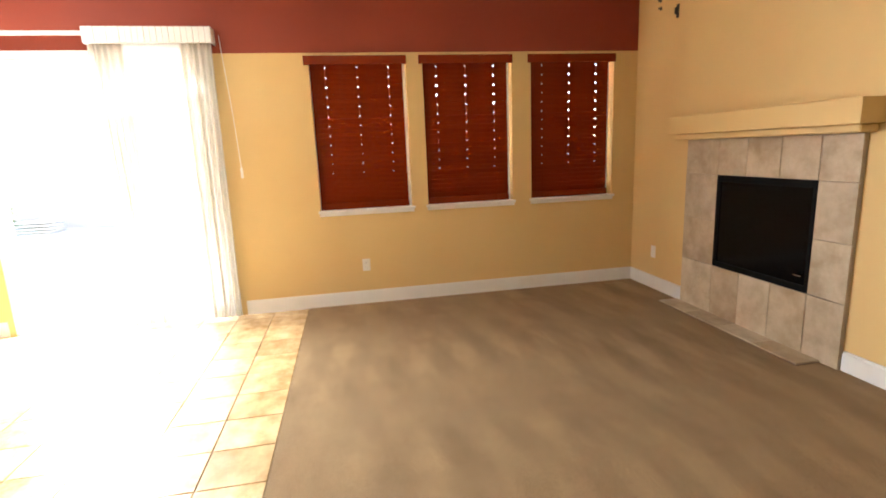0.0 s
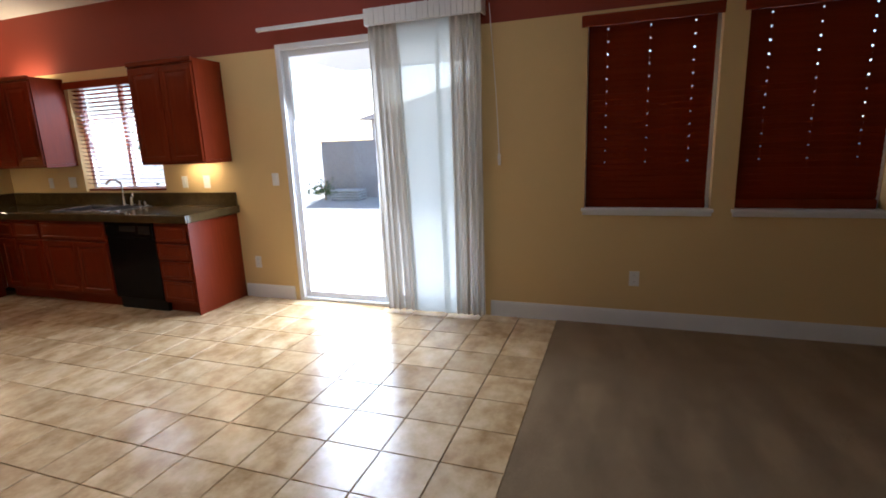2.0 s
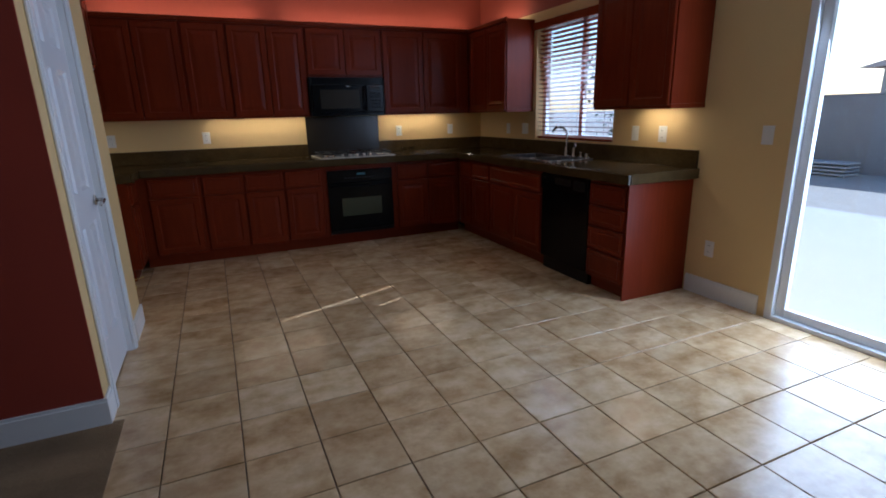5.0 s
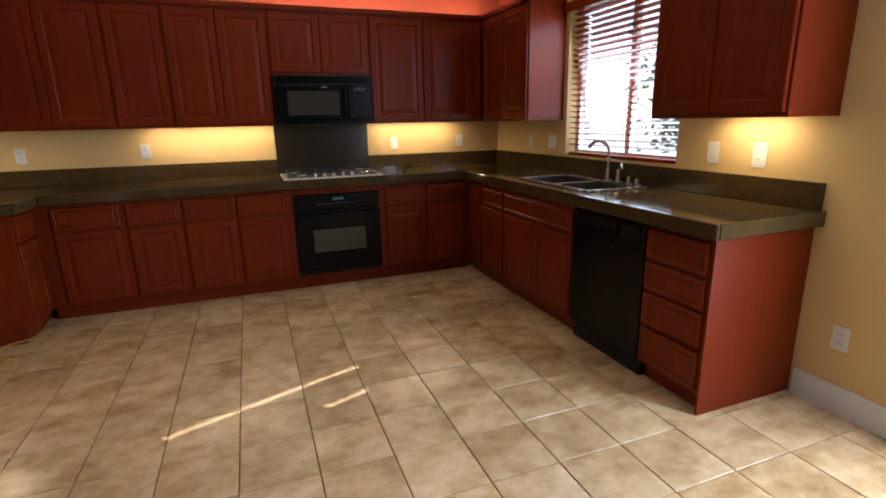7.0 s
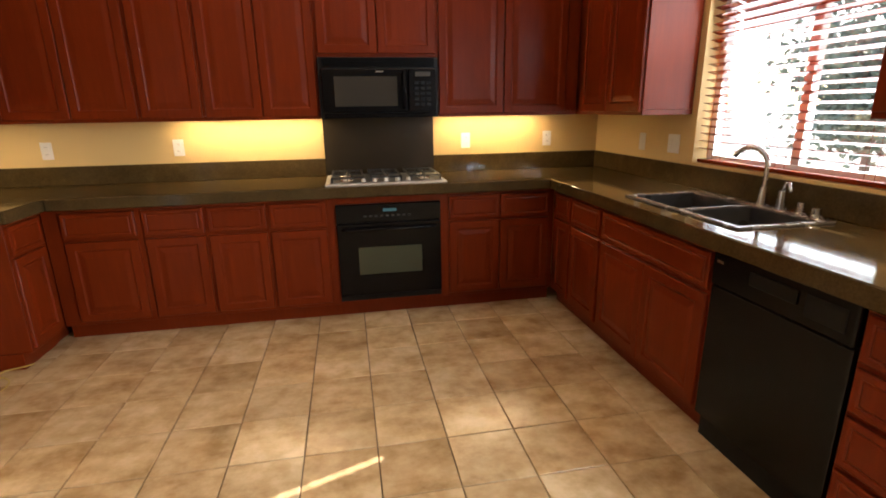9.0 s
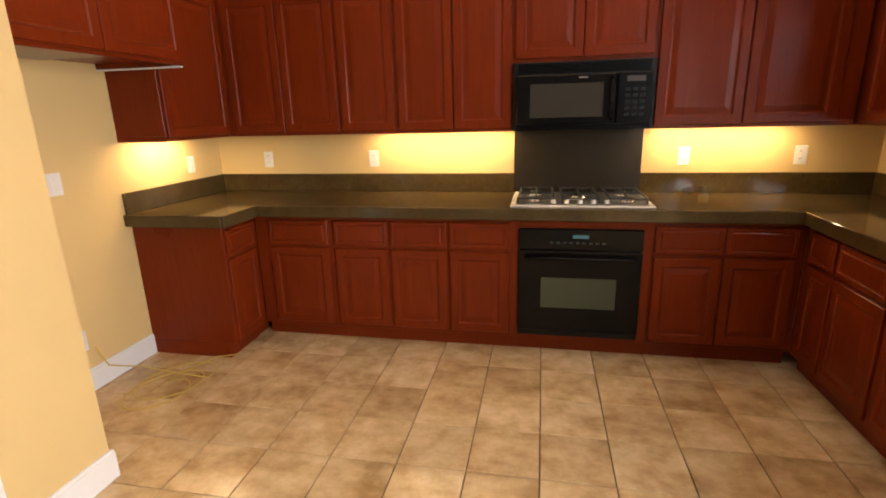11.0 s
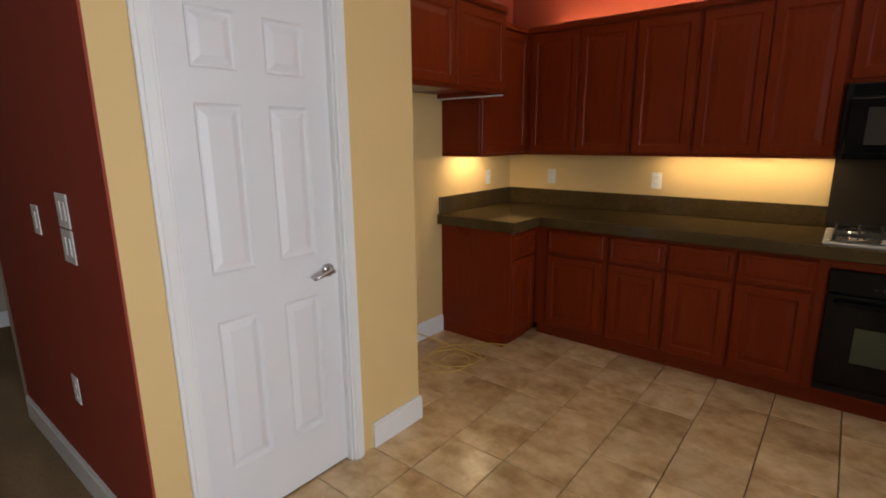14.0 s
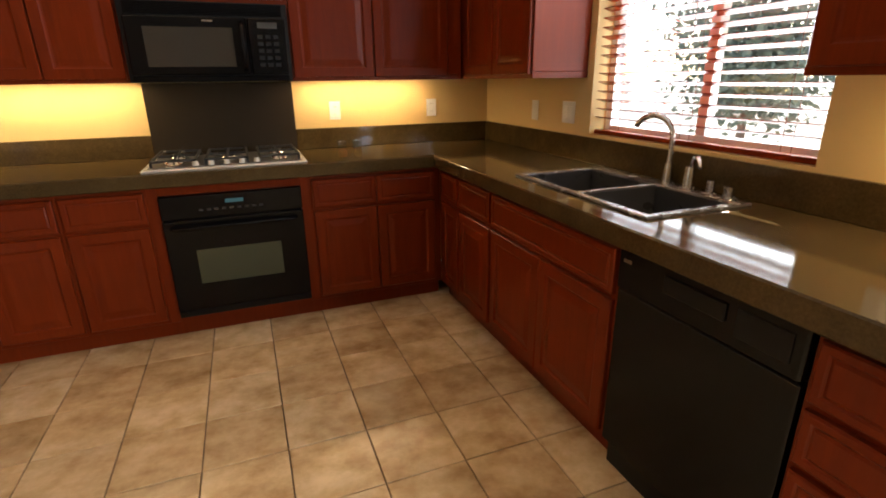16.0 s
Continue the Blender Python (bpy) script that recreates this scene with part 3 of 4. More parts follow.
boxpart("kick_plate", (0.004, 0.598, -0.56, -0.592 + 0.05, 0.0, 0.11), M_BLACKM, dw)

# ---- sink ----
sk = root("sink", pose(0, 0, CT), "dark double-bowl kitchen sink with a pale rim, set in the worktop", "sink")
bm = bmesh.new()
x0, x1, y0, y1 = SK[0] - 0.014, SK[1] + 0.014, SK[2] - 0.014, SK[3] + 0.014
ym = (y0 + y1) / 2 - 0.02
B = [(x0 + 0.032, x1 - 0.055, y0 + 0.032, ym - 0.012), (x0 + 0.032, x1 - 0.055, ym + 0.012, y1 - 0.032)]
bm_box(bm, x0, B[0][0], y0, y1, 0.0005, 0.010, 0.002)
bm_box(bm, B[0][1], x1, y0, y1, 0.0005, 0.010, 0.002)
bm_box(bm, B[0][0], B[0][1], y0, B[0][2], 0.0005, 0.010, 0.002)
bm_box(bm, B[0][0], B[0][1], B[0][3], B[1][2], 0.0005, 0.010, 0.002)
bm_box(bm, B[0][0], B[0][1], B[1][3], y1, 0.0005, 0.010, 0.002)
part("rim", bm, plain("sink_rim", (0.30, 0.28, 0.26), 0.25, 0.6), sk, "greyish rim")
for a, b, c, d in B:
    bm = bmesh.new()
    t = 0.004
    bm_box(bm, a, b, c, d, -0.185, -0.180)
    bm_box(bm, a, a + t, c, d, -0.18, 0.003)
    bm_box(bm, b - t, b, c, d, -0.18, 0.003)
    bm_box(bm, a + t, b - t, c, c + t, -0.18, 0.003)
    bm_box(bm, a + t, b - t, d - t, d, -0.18, 0.003)
    bowl = part("bowl", bm, M_SINK, sk)
    bm = bmesh.new()
    bm_cyl(bm, ((a + b) / 2, (c + d) / 2, -0.178), 0.042, 0.006, seg=24)
    part("drain", bm, M_STEEL, bowl)

fx = -0.075
fc = root("faucet", pose(fx, -1.86, CT), "brushed steel gooseneck faucet behind the sink", "faucet")
bm = bmesh.new()
pts = [(0, 0, 0.08 + 0.012 * i) for i in range(10)]
pts += [(-0.30 * 0.095 * (1 - math.cos(a)), 0.95 * 0.085 * (1 - math.cos(a)), 0.19 + 0.085 * math.sin(a)) for a in (math.pi * k / 14 for k in range(1, 13))]
bm_tube(bm, pts, 0.0115, 12)
part("spout", bm, M_STEEL, fc, smooth=True)
bm = bmesh.new()
bm_cyl(bm, (0, 0, 0.045), 0.024, 0.09, seg=20, r2=0.017)
bm_cyl(bm, (0, 0, 0.004), 0.030, 0.008, seg=20)
part("base", bm, M_STEEL, fc)
hd = new("faucet_handle")
hd.parent, hd.location = fc, (0, -0.11, 0)
bm = bmesh.new()
bm_cyl(bm, (0, 0, 0.045), 0.023, 0.09, seg=20, r2=0.018)
part("base", bm, M_STEEL, hd)
bm = bmesh.new()
bm_tube(bm, [(0, 0, 0.085), (-0.01, -0.02, 0.125), (-0.03, -0.055, 0.135), (-0.045, -0.085, 0.10)], 0.008)
part("lever", bm, M_STEEL, hd, smooth=True)
for y, hgt, rr, nm, lb in ((-2.075, 0.055, 0.017, "soap_dispenser", "steel soap dispenser stub behind the sink"), (-2.155, 0.045, 0.020, "air_gap", "steel air-gap cap behind the sink")):
    bm = bmesh.new()
    bm_cyl(bm, (0, 0, hgt / 2), rr, hgt, seg=20, r2=rr * 0.92)
    bm_cyl(bm, (0, 0, 0.003), rr * 1.3, 0.006, seg=20)
    thing(nm, bm, M_STEEL, pose(fx, y, CT), lb, "sink fitting")

# ---- windows and blinds ----


def window(name, y0, y1, z0, z1, mull=None):
    """A vinyl window set in the wall's outer half, with a sill inside."""
    w = tagged(new(name), "white vinyl window in a plastered reveal", kind="structure")
    bm = bmesh.new()
    f = 0.045
    for a, b, c, d in ((y0, y0 + f, z0, z1), (y1 - f, y1, z0, z1), (y0 + f, y1 - f, z0, z0 + f), (y0 + f, y1 - f, z1 - f, z1)):
        bm_box(bm, 0.095, 0.145, a, b, c, d, 0.003)
    part("window_frame", bm, M_VINYL, w)
    bars = [y0 + f] + ([mull] if mull else []) + [y1 - f]
    if mull:
        boxpart("mullion", (0.098, 0.142, mull - 0.025, mull + 0.025, z0 + f, z1 - f), M_VINYL, w, 0.003)
    for a, b in zip(bars, bars[1:]):
        p = boxpart("pane", (0.118, 0.123, a, b, z0 + f, z1 - f), M_GLASS, w)
        p.visible_shadow = False
    return w


def sill(y0, y1, z):
    bm = bmesh.new()
    bm_box(bm, -0.030, 0.094, y0 - 0.02, y1 + 0.02, z - 0.022, z + 0.002, 0.004)
    bm_box(bm, -0.014, -0.001, y0 - 0.01, y1 + 0.01, z - 0.05, z - 0.022, 0.003)
    structure("window_sill", bm, M_TRIM, "white window sill")


def slat_mesh(w, holes, half, reach):
    """A slat along y with slots for its cords."""
    bm = bmesh.new()
    edges = [0.0] + [v for h in holes for v in (h - half, h + half)] + [w]
    for a, b in zip(edges[::2], edges[1::2]):
        bm_box(bm, -0.025, 0.025, a, b, -0.0015, 0.0015)
    for h in holes:
        bm_box(bm, -0.025, -reach, h - half, h + half, -0.0015, 0.0015)
        bm_box(bm, reach, 0.025, h - half, h + half, -0.0015, 0.0015)
    return mesh_of("slat", bm, M_SLAT)


def wood_blind(y0, y1, z0, z1, tilt, label, holes_at, x=0.045, valance=0.075, gap=0.0):
    """A blind of wooden slats; holes_at(z, w) gives the slots of the slat at that height: places, half width, reach."""
    w = y1 - y0 - 0.014 - gap
    r = root("wood_blind", pose(x, y0 + 0.007 + gap, 0), label, "window blind", "wooden blinds")
    boxpart("headrail", (-0.028, 0.028, 0, w, z1 - 0.045, z1 - 0.003), M_SLAT, r, 0.002)
    if valance:
        boxpart("valance", (-x - 0.034, -x - 0.017, -0.03, w + 0.045, z1 - valance + 0.01, z1 + 0.012), M_SLAT, r, 0.004, "dark cherry valance")
    kinds = {}
    z = z1 - 0.075
    while z > z0 + 0.045:
        key = holes_at(z, w)
        if key not in kinds:
            kinds[key] = slat_mesh(w, *key)
        s = new("slat", kinds[key])
        s.parent = r
        s.matrix_basis = pose(0, 0, z, 0, tilt(z) + random.uniform(-2, 2), 0)
        z -= 0.0425
    top = z + 0.0425 - 0.020 if tilt(z0) > 60 else z0 + 0.024
    boxpart("bottom_rail", (-0.026, 0.026, 0, w, z0 + 0.003, top), M_SLAT, r, 0.003)
    for h in (0.13, w / 2, w - 0.13):
        bm = bmesh.new()
        for dx in (-0.0275, 0.0275):
            bm_tube(bm, [(dx, h + 0.004, z0 + 0.02), (dx, h + 0.004, z1 - 0.04)], 0.0011, 5)
        part("ladder_cord", bm, M_SLAT, r)
    return r


def closed_slots(z, w):
    i = round(z / 0.0425)
    shown = i % 2 == 0 and z > 1.25
    return (0.13, w / 2, w - 0.13), (0.006 if shown else 0.001), ((0.006 if z > 1.7 else 0.005) if shown else 0.0005)


def open_slots(z, w):
    """The window's north end is at w: slots there let thin lines of sun in."""
    if not 1.22 < z < 2.1:
        return (w - 0.175,), 0.001, 0.001
    return ((w - 0.455, w - 0.175) if z < 1.58 else (w - 0.175,)), 0.015, 0.020


window("window_1", *SINKWIN, mull=-1.83)
for i, wd in enumerate(WINDOWS):
    window("window_%d" % (i + 2), *wd)
    sill(wd[0], wd[1], wd[2])
    wood_blind(*wd, lambda z: 66 if 1.60 < z < 1.75 else 72, "closed red-brown cherry slat blind, light through its cord holes", closed_slots, x=0.068, gap=0.022)
wood_blind(*SINKWIN, lambda z: 15, "cherry slat blind with its slats tilted open, over the sink", open_slots, x=0.05, valance=0.07)

# sliding door
sl = tagged(new("door_1"), "white sliding glass door to the patio", kind="structure")
y0, y1, z0, z1 = SLIDER
bm = bmesh.new()
for a, b, c, d in ((y0, y0 + 0.05, z0, z1), (y1 - 0.05, y1, z0, z1), (y0 + 0.05, y1 - 0.05, z1 - 0.05, z1), (y0 + 0.05, y1 - 0.05, z0, z0 + 0.03)):
    bm_box(bm, -0.006, 0.14, a, b, c, d, 0.003)
part("door_frame", bm, M_VINYL, sl)
ym = (y0 + y1) / 2
for a, b, x in ((ym - 0.03, y1 - 0.05, 0.05), (y0 + 0.05, ym + 0.03, 0.10)):
    bm = bmesh.new()
    f = 0.055
    for p, q, c, d in ((a, a + f, z0 + 0.03, z1 - 0.05), (b - f, b, z0 + 0.03, z1 - 0.05), (a + f, b - f, z1 - 0.05 - f, z1 - 0.05), (a + f, b - f, z0 + 0.03, z0 + 0.03 + f)):
        bm_box(bm, x - 0.018, x + 0.018, p, q, c, d, 0.003)
    leaf = part("door_leaf", bm, M_VINYL, sl)
    g = boxpart("pane", (x - 0.003, x + 0.003, a + f, b - f, z0 + 0.03 + f, z1 - 0.05 - f), M_GLASS, leaf)
    g.visible_shadow = False
bm = bmesh.new()
bm_box(bm, 0.012, 0.030, ym - 0.018, ym + 0.012, 0.90, 1.12, 0.004)
part("door_handle", bm, M_VINYL, sl)

# vertical blind, drawn to one side of the door
vb = root("vertical_blind", pose(0, 0, 0), "white sheer vertical blind drawn to one side of the sliding door", "vertical blind")
boxpart("headrail", (-0.105, -0.065, -5.79, -3.79, 2.440, 2.468), M_TRIM, vb, 0.004)
vl = boxpart("valance", (-0.118, -0.105, -5.80, -4.845, 2.37, 2.495), M_TRIM, vb, 0.002, "white valance board")
for i in range(21):
    y = -5.80 + i * 0.0455
    boxpart("pleat", (-0.137 - 0.004 * (i % 2), -0.1185, y, y + 0.0435, 2.37, 2.495), M_TRIM, vl, 0.004)
for y in (-5.80, -4.86):
    boxpart("return_board", (-0.1045, -0.001, y, y + 0.015, 2.37, 2.495), M_TRIM, vb, 0.002)


def fold(yc, width, depth, waves, mat, lean=0.0):
    """A hanging width of fabric, waved in plan, falling from the rail to the floor."""
    bm = bmesh.new()
    n, rows = waves * 8, 9
    grid = []
    for j in range(rows):
        z = 0.02 + (2.44 - 0.02) * j / (rows - 1)
        k = 1 + 0.12 * math.sin(j * 1.3 + yc * 5)
        grid.append([bm.verts.new((-0.085 + depth * k * math.sin(2 * math.pi * waves * i / n + 0.3 * math.sin(j * 0.7)), yc + (i / n - 0.5) * width + lean * (1 - z / 2.44), z)) for i in range(n + 1)])
    for u, v in zip(grid, grid[1:]):
        for i in range(n):
            bm.faces.new((u[i], u[i + 1], v[i + 1], v[i]))
    return part("vane", bm, mat, vb, smooth=True)


fold(-4.93, 0.15, 0.024, 3, M_FOLD, -0.03)
fold(-5.055, 0.12, 0.018, 2, M_FOLD, -0.05)
fold(-5.27, 0.34, 0.006, 1, M_SHEER, -0.03)
fold(-5.49, 0.15, 0.006, 1, M_SHEER, 0.0)
fold(-5.60, 0.12, 0.016, 2, M_FOLD, 0.02)
fold(-5.71, 0.15, 0.022, 3, M_FOLD, 0.02)
bm = bmesh.new()
bm_tube(bm, [(-0.05, -5.84, 2.44), (-0.045, -5.88, 1.8), (-0.05, -5.90, 1.34)], 0.003, 6)
part("cord", bm, M_STRIP, vb)
boxpart("cord_weight", (-0.060, -0.040, -5.91, -5.89, 1.26, 1.35), M_PLATE, vb, 0.004)

# ---- pantry door ----
pd = tagged(new("door_2"), "closed white six-panel pantry door with a lever handle", kind="structure")
pd.matrix_basis = pose(PAN_X, DY0, 0, 0, 0, 90)
DWI = DY1 - DY0
bm = bmesh.new()
W0 = 0.012
cw = (DWI - 0.024)
dy = 0.030


def door_leaf(bm, w, h, y0):
    """A six-panel leaf that faces -y, its panels sunk and raised."""
    cols = [(0.10, w / 2 - 0.05), (w / 2 + 0.05, w - 0.10)]
    rows = [(0.24, 0.83), (1.00, 1.585), (1.69, 1.885)]
    bm_box(bm, 0, w, y0 + 0.0165, y0 + 0.035, 0, h)
    xs = [0, cols[0][0], cols[0][1], cols[1][0], cols[1][1], w]
    zs = [0, rows[0][0], rows[0][1], rows[1][0], rows[1][1], rows[2][0], rows[2][1], h]
    for i in range(5):
        for j in range(7):
            hole = i in (1, 3) and j in (1, 3, 5)
            if not hole:
                a = [bm.verts.new(p) for p in ((xs[i], y0, zs[j]), (xs[i + 1], y0, zs[j]), (xs[i + 1], y0, zs[j + 1]), (xs[i], y0, zs[j + 1]))]
                bm.faces.new(a)
            else:
                bm_panel(bm, xs[i + 1] - xs[i], zs[j + 1] - zs[j], [(0.001, 0.0), (0.010, -0.010), (0.018, -0.011), (0.044, -0.002)], xs[i], zs[j], y0, False)


door_leaf(bm, cw, 2.015, dy)
leaf = part("door_leaf", bm, M_DOOR, pd)
leaf.matrix_basis = pose(W0, 0, 0.012)
bm = bmesh.new()
bm_box(bm, 0.0, W0, 0.0, 0.12, 0, DZ)
bm_box(bm, DWI - W0, DWI, 0.0, 0.12, 0, DZ)
bm_box(bm, W0, DWI - W0, 0.0, 0.12, DZ - 0.008, DZ)
bm_box(bm, W0, W0 + 0.012, 0.066, 0.08, 0, DZ - 0.008)
bm_box(bm, DWI - W0 - 0.012, DWI - W0, 0.066, 0.08, 0, DZ - 0.008)
part("jamb", bm, M_TRIM, pd)
bm = bmesh.new()
for a, b in ((-0.058, 0.004), (DWI - 0.004, DWI + 0.058)):
    bm_box(bm, a, b, -0.014, -0.001, 0, DZ + 0.052, 0.003)
    bm_box(bm, a + 0.012, b - 0.014, -0.019, -0.0135, 0, DZ + 0.045, 0.002)
bm_box(bm, 0.004, DWI - 0.004, -0.014, -0.001, DZ - 0.006, DZ + 0.052, 0.003)
bm_box(bm, 0.004, DWI - 0.004, -0.019, -0.0135, DZ + 0.010, DZ + 0.040, 0.002)
part("casing", bm, M_TRIM, pd)
bm = bmesh.new()
bm_cyl(bm, (DWI - 0.065, dy - 0.005, 0.935), 0.028, 0.010, "Y", 24)
bm_cyl(bm, (DWI - 0.065, dy - 0.025, 0.935), 0.011, 0.035, "Y", 16)
bm_tube(bm, [(DWI - 0.065, dy - 0.045, 0.935), (DWI - 0.09, dy - 0.050, 0.937), (DWI - 0.13, dy - 0.048, 0.930), (DWI - 0.165, dy - 0.044, 0.922)], 0.009, 10)
part("door_handle", bm, M_STEEL, pd, "satin nickel lever handle", True)

# ---- plates ----


def plate(kind, m, w=0.072, h=0.116, n=1, label="white outlet plate on the beige wall"):
    """A wall plate in the x-z plane that faces -y."""
    r = root(kind, m, label, "outlet plate" if kind == "outlet" else "switch plate", "wall plates")
    boxpart("cover", (-w / 2, w / 2, -0.006, -0.001, -h / 2, h / 2), M_PLATE, r, 0.002)
    for i in range(n):
        x = (i - (n - 1) / 2) * 0.046
        if kind == "outlet":
            for z in (-0.024, 0.024):
                s = boxpart("socket", (x - 0.016, x + 0.016, -0.009, -0.0062, z - 0.014, z + 0.014), M_PLATE, r, 0.001)
                bm = bmesh.new()
                for dx in (-0.006, 0.006):
                    bm_box(bm, x + dx - 0.001, x + dx + 0.001, -0.0096, -0.0091, z - 0.004, z + 0.006)
                part("slot", bm, M_SLOT, s)
        else:
            boxpart("rocker", (x - 0.016, x + 0.016, -0.010, -0.0062, -0.033, 0.033), M_PLATE, r, 0.002)
    return r


def on_north(x, z):
    return pose(x, 0, z)


def on_east(y, z):
    return pose(0, y, z, 0, 0, -90)


def on_west(y, z, x=LEFT):
    return pose(x, y, z, 0, 0, 90)


for x in (-4.06, -3.22, -1.115, -0.437):
    plate("outlet", on_north(x, 1.158), label="white outlet plate above the worktop on the beige wall")
plate("outlet", on_west(-0.35, 1.158), label="white outlet plate above the short worktop")
plate("switch", on_east(-0.68, 1.16), 0.072, n=1, label="beige-white switch plate between corner and window")
plate("switch", on_east(-1.03, 1.165), 0.116, n=2, label="double switch plate beside the sink window")
plate("switch", on_east(-2.65, 1.155), 0.075, n=1, label="white switch plate under the wall unit")
plate("outlet", on_east(-2.93, 1.155), 0.080, 0.122, label="white outlet plate under the wall unit")
plate("outlet", on_east(-3.44, 0.36), label="white outlet plate low on the wall by the patio door")
plate("switch", on_east(-3.75, 1.17), 0.075, n=1, label="white switch plate by the patio door")
plate("outlet", on_east(-6.92, 0.384), label="white outlet plate under the blinds")
plate("outlet", pose(-0.39, SOUTH, 0.37, 0, 0, 180), label="white outlet plate beside the fireplace")
plate("switch", on_west(-1.40, 1.16), 0.085, n=1, label="white plate in the refrigerator space")
plate("outlet", on_west(-1.46, 0.30), 0.09, label="white outlet plate low in the refrigerator space")
plate("switch", pose(-4.205, PAN_S - 0.004, 1.245), 0.12, 0.12, 2, label="white double switch plate, the upper one on the red wall")
plate("switch", pose(-4.205, PAN_S - 0.004, 1.12), 0.12, 0.12, 2, label="white double switch plate, the lower one on the red wall")
plate("switch", pose(-4.575, PAN_S - 0.004, 1.18), 0.085, n=1, label="white single switch plate on the red wall")
plate("outlet", pose(-4.44, PAN_S - 0.004, 0.50), label="white outlet plate low on the red wall")

# ---- fireplace ----
fp = root("fireplace", pose(0, SOUTH, 0, 0, 0, 0), "fireplace with a beige stone-tile surround and a black glass front", "fireplace")
FX0, FX1, FZ = -2.36, -0.855, 1.43
OX0, OX1, OZ0, OZ1 = -2.10, -1.23, 0.42, 1.15
bm = bmesh.new()
bm_box(bm, FX0, OX0, 0.001, 0.020, 0, FZ)
bm_box(bm, OX1, FX1, 0.001, 0.020, 0, FZ)
bm_box(bm, OX0, OX1, 0.001, 0.020, 0, OZ0)
bm_box(bm, OX0, OX1, 0.001, 0.020, OZ1, FZ)
part("mortar_bed", bm, plain("surround_grout", (0.42, 0.35, 0.26), 0.9), fp)
bm = bmesh.new()
bm_box(bm, OX0, OX1, 0.002, 0.016, OZ0, OZ1)
part("firebox_glass", bm, M_FIREGLASS, fp)
bm = bmesh.new()
for a, b, c, d in ((OX0, OX0 + 0.03, OZ0, OZ1), (OX1 - 0.03, OX1, OZ0, OZ1), (OX0 + 0.03, OX1 - 0.03, OZ1 - 0.05, OZ1), (OX0 + 0.03, OX1 - 0.03, OZ0, OZ0 + 0.045)):
    bm_box(bm, a, b, 0.016, 0.028, c, d, 0.002)
part("firebox_frame", bm, plain("firebox_paint", (0.003, 0.003, 0.003), 0.6, spec=0.1), fp)
boxpart("latch", (OX0 + 0.05, OX0 + 0.11, 0.029, 0.033, OZ0 + 0.10, OZ0 + 0.107), M_STEEL, fp)
mt = root("mantel", pose(0, SOUTH, 0), "thick plain mantel shelf painted beige like the wall", "mantel shelf")
boxpart("shelf", (-2.44, -0.78, 0.001, 0.17, 1.48, 1.62), M_BEIGE, mt, 0.003)
boxpart("moulding", (-2.41, -0.81, 0.001, 0.13, 1.432, 1.479), M_BEIGE, mt, 0.008, "narrow bed moulding")

for x, z, w, h in ((-0.60, 2.52, 0.035, 0.11), (-0.35, 2.67, 0.024, 0.03), (-0.36, 2.60, 0.026, 0.028)):
    br = root("wall_bracket", pose(x, SOUTH, z), "small dark metal bracket high on the beige wall", "wall bracket", "brackets")
    boxpart("plate", (-w / 2, w / 2, 0.001, 0.006, -h / 2, h / 2), M_SLOT, br, 0.001)
    boxpart("lug", (-w / 4, w / 4, 0.006, 0.030, -h / 4, h / 4), M_SLOT, br, 0.001)

# ---- cable and small things ----
bm = bmesh.new()
pts = []
for k in range(60):
    a = k / 59 * 4.6 * math.pi
    rr = 0.16 + 0.02 * math.sin(k * 0.5)
    pts.append((-4.08 + rr * math.cos(a) * (1.1 - 0.004 * k), -1.22 + rr * 1.2 * math.sin(a) - 0.004 * k, 0.006 + 0.001 * (k % 3)))
pts = [(LEFT + 0.03, -1.40, 0.25), (LEFT + 0.05, -1.36, 0.12), (LEFT + 0.10, -1.20, 0.03)] + pts + [(-4.0, -1.0, 0.02), (-3.9, -0.985, 0.03), (-3.86, -0.982, 0.04)]
bm_tube(bm, pts, 0.004, 6)
thing("extension_cord", bm, M_CORD, pose(0, 0, 0.0), "thin yellow cord in loose coils on the tiles", "cable", smooth=True)
for x, y, nm, lb in ((-1.10, -0.09, "plastic_cup", "small clear plastic cup on the worktop by the hob"), (-1.00, -0.10, "plastic_cup", "second clear plastic cup on the worktop")):
    bm = bmesh.new()
    bm_cyl(bm, (0, 0, 0.025), 0.026, 0.05, seg=16, r2=0.032)
    thing(nm, bm, M_CLEAR, pose(x, y, CT), lb, "cup", "plastic cups")

# ---- under-cabinet and over-cabinet lamps ----


def strip_lamp(m, length, watts, label, up=False):
    r = root("strip_light", m, label, "strip light", "strip lights")
    s = 1 if up else -1
    boxpart("housing", (-length / 2, length / 2, -0.03, 0.03, min(0, s * 0.012), max(0, s * 0.012)), M_PLATE, r, 0.002)
    boxpart("lens", (-length / 2 + 0.01, length / 2 - 0.01, -0.022, 0.022, min(s * 0.0122, s * 0.015), max(s * 0.0122, s * 0.015)), M_LENS, r)
    return area("strip_lamp", m @ pose(0, 0, s * 0.018, 180 if up else 0, 0, 0), length - 0.02, 0.05, watts, WARM)


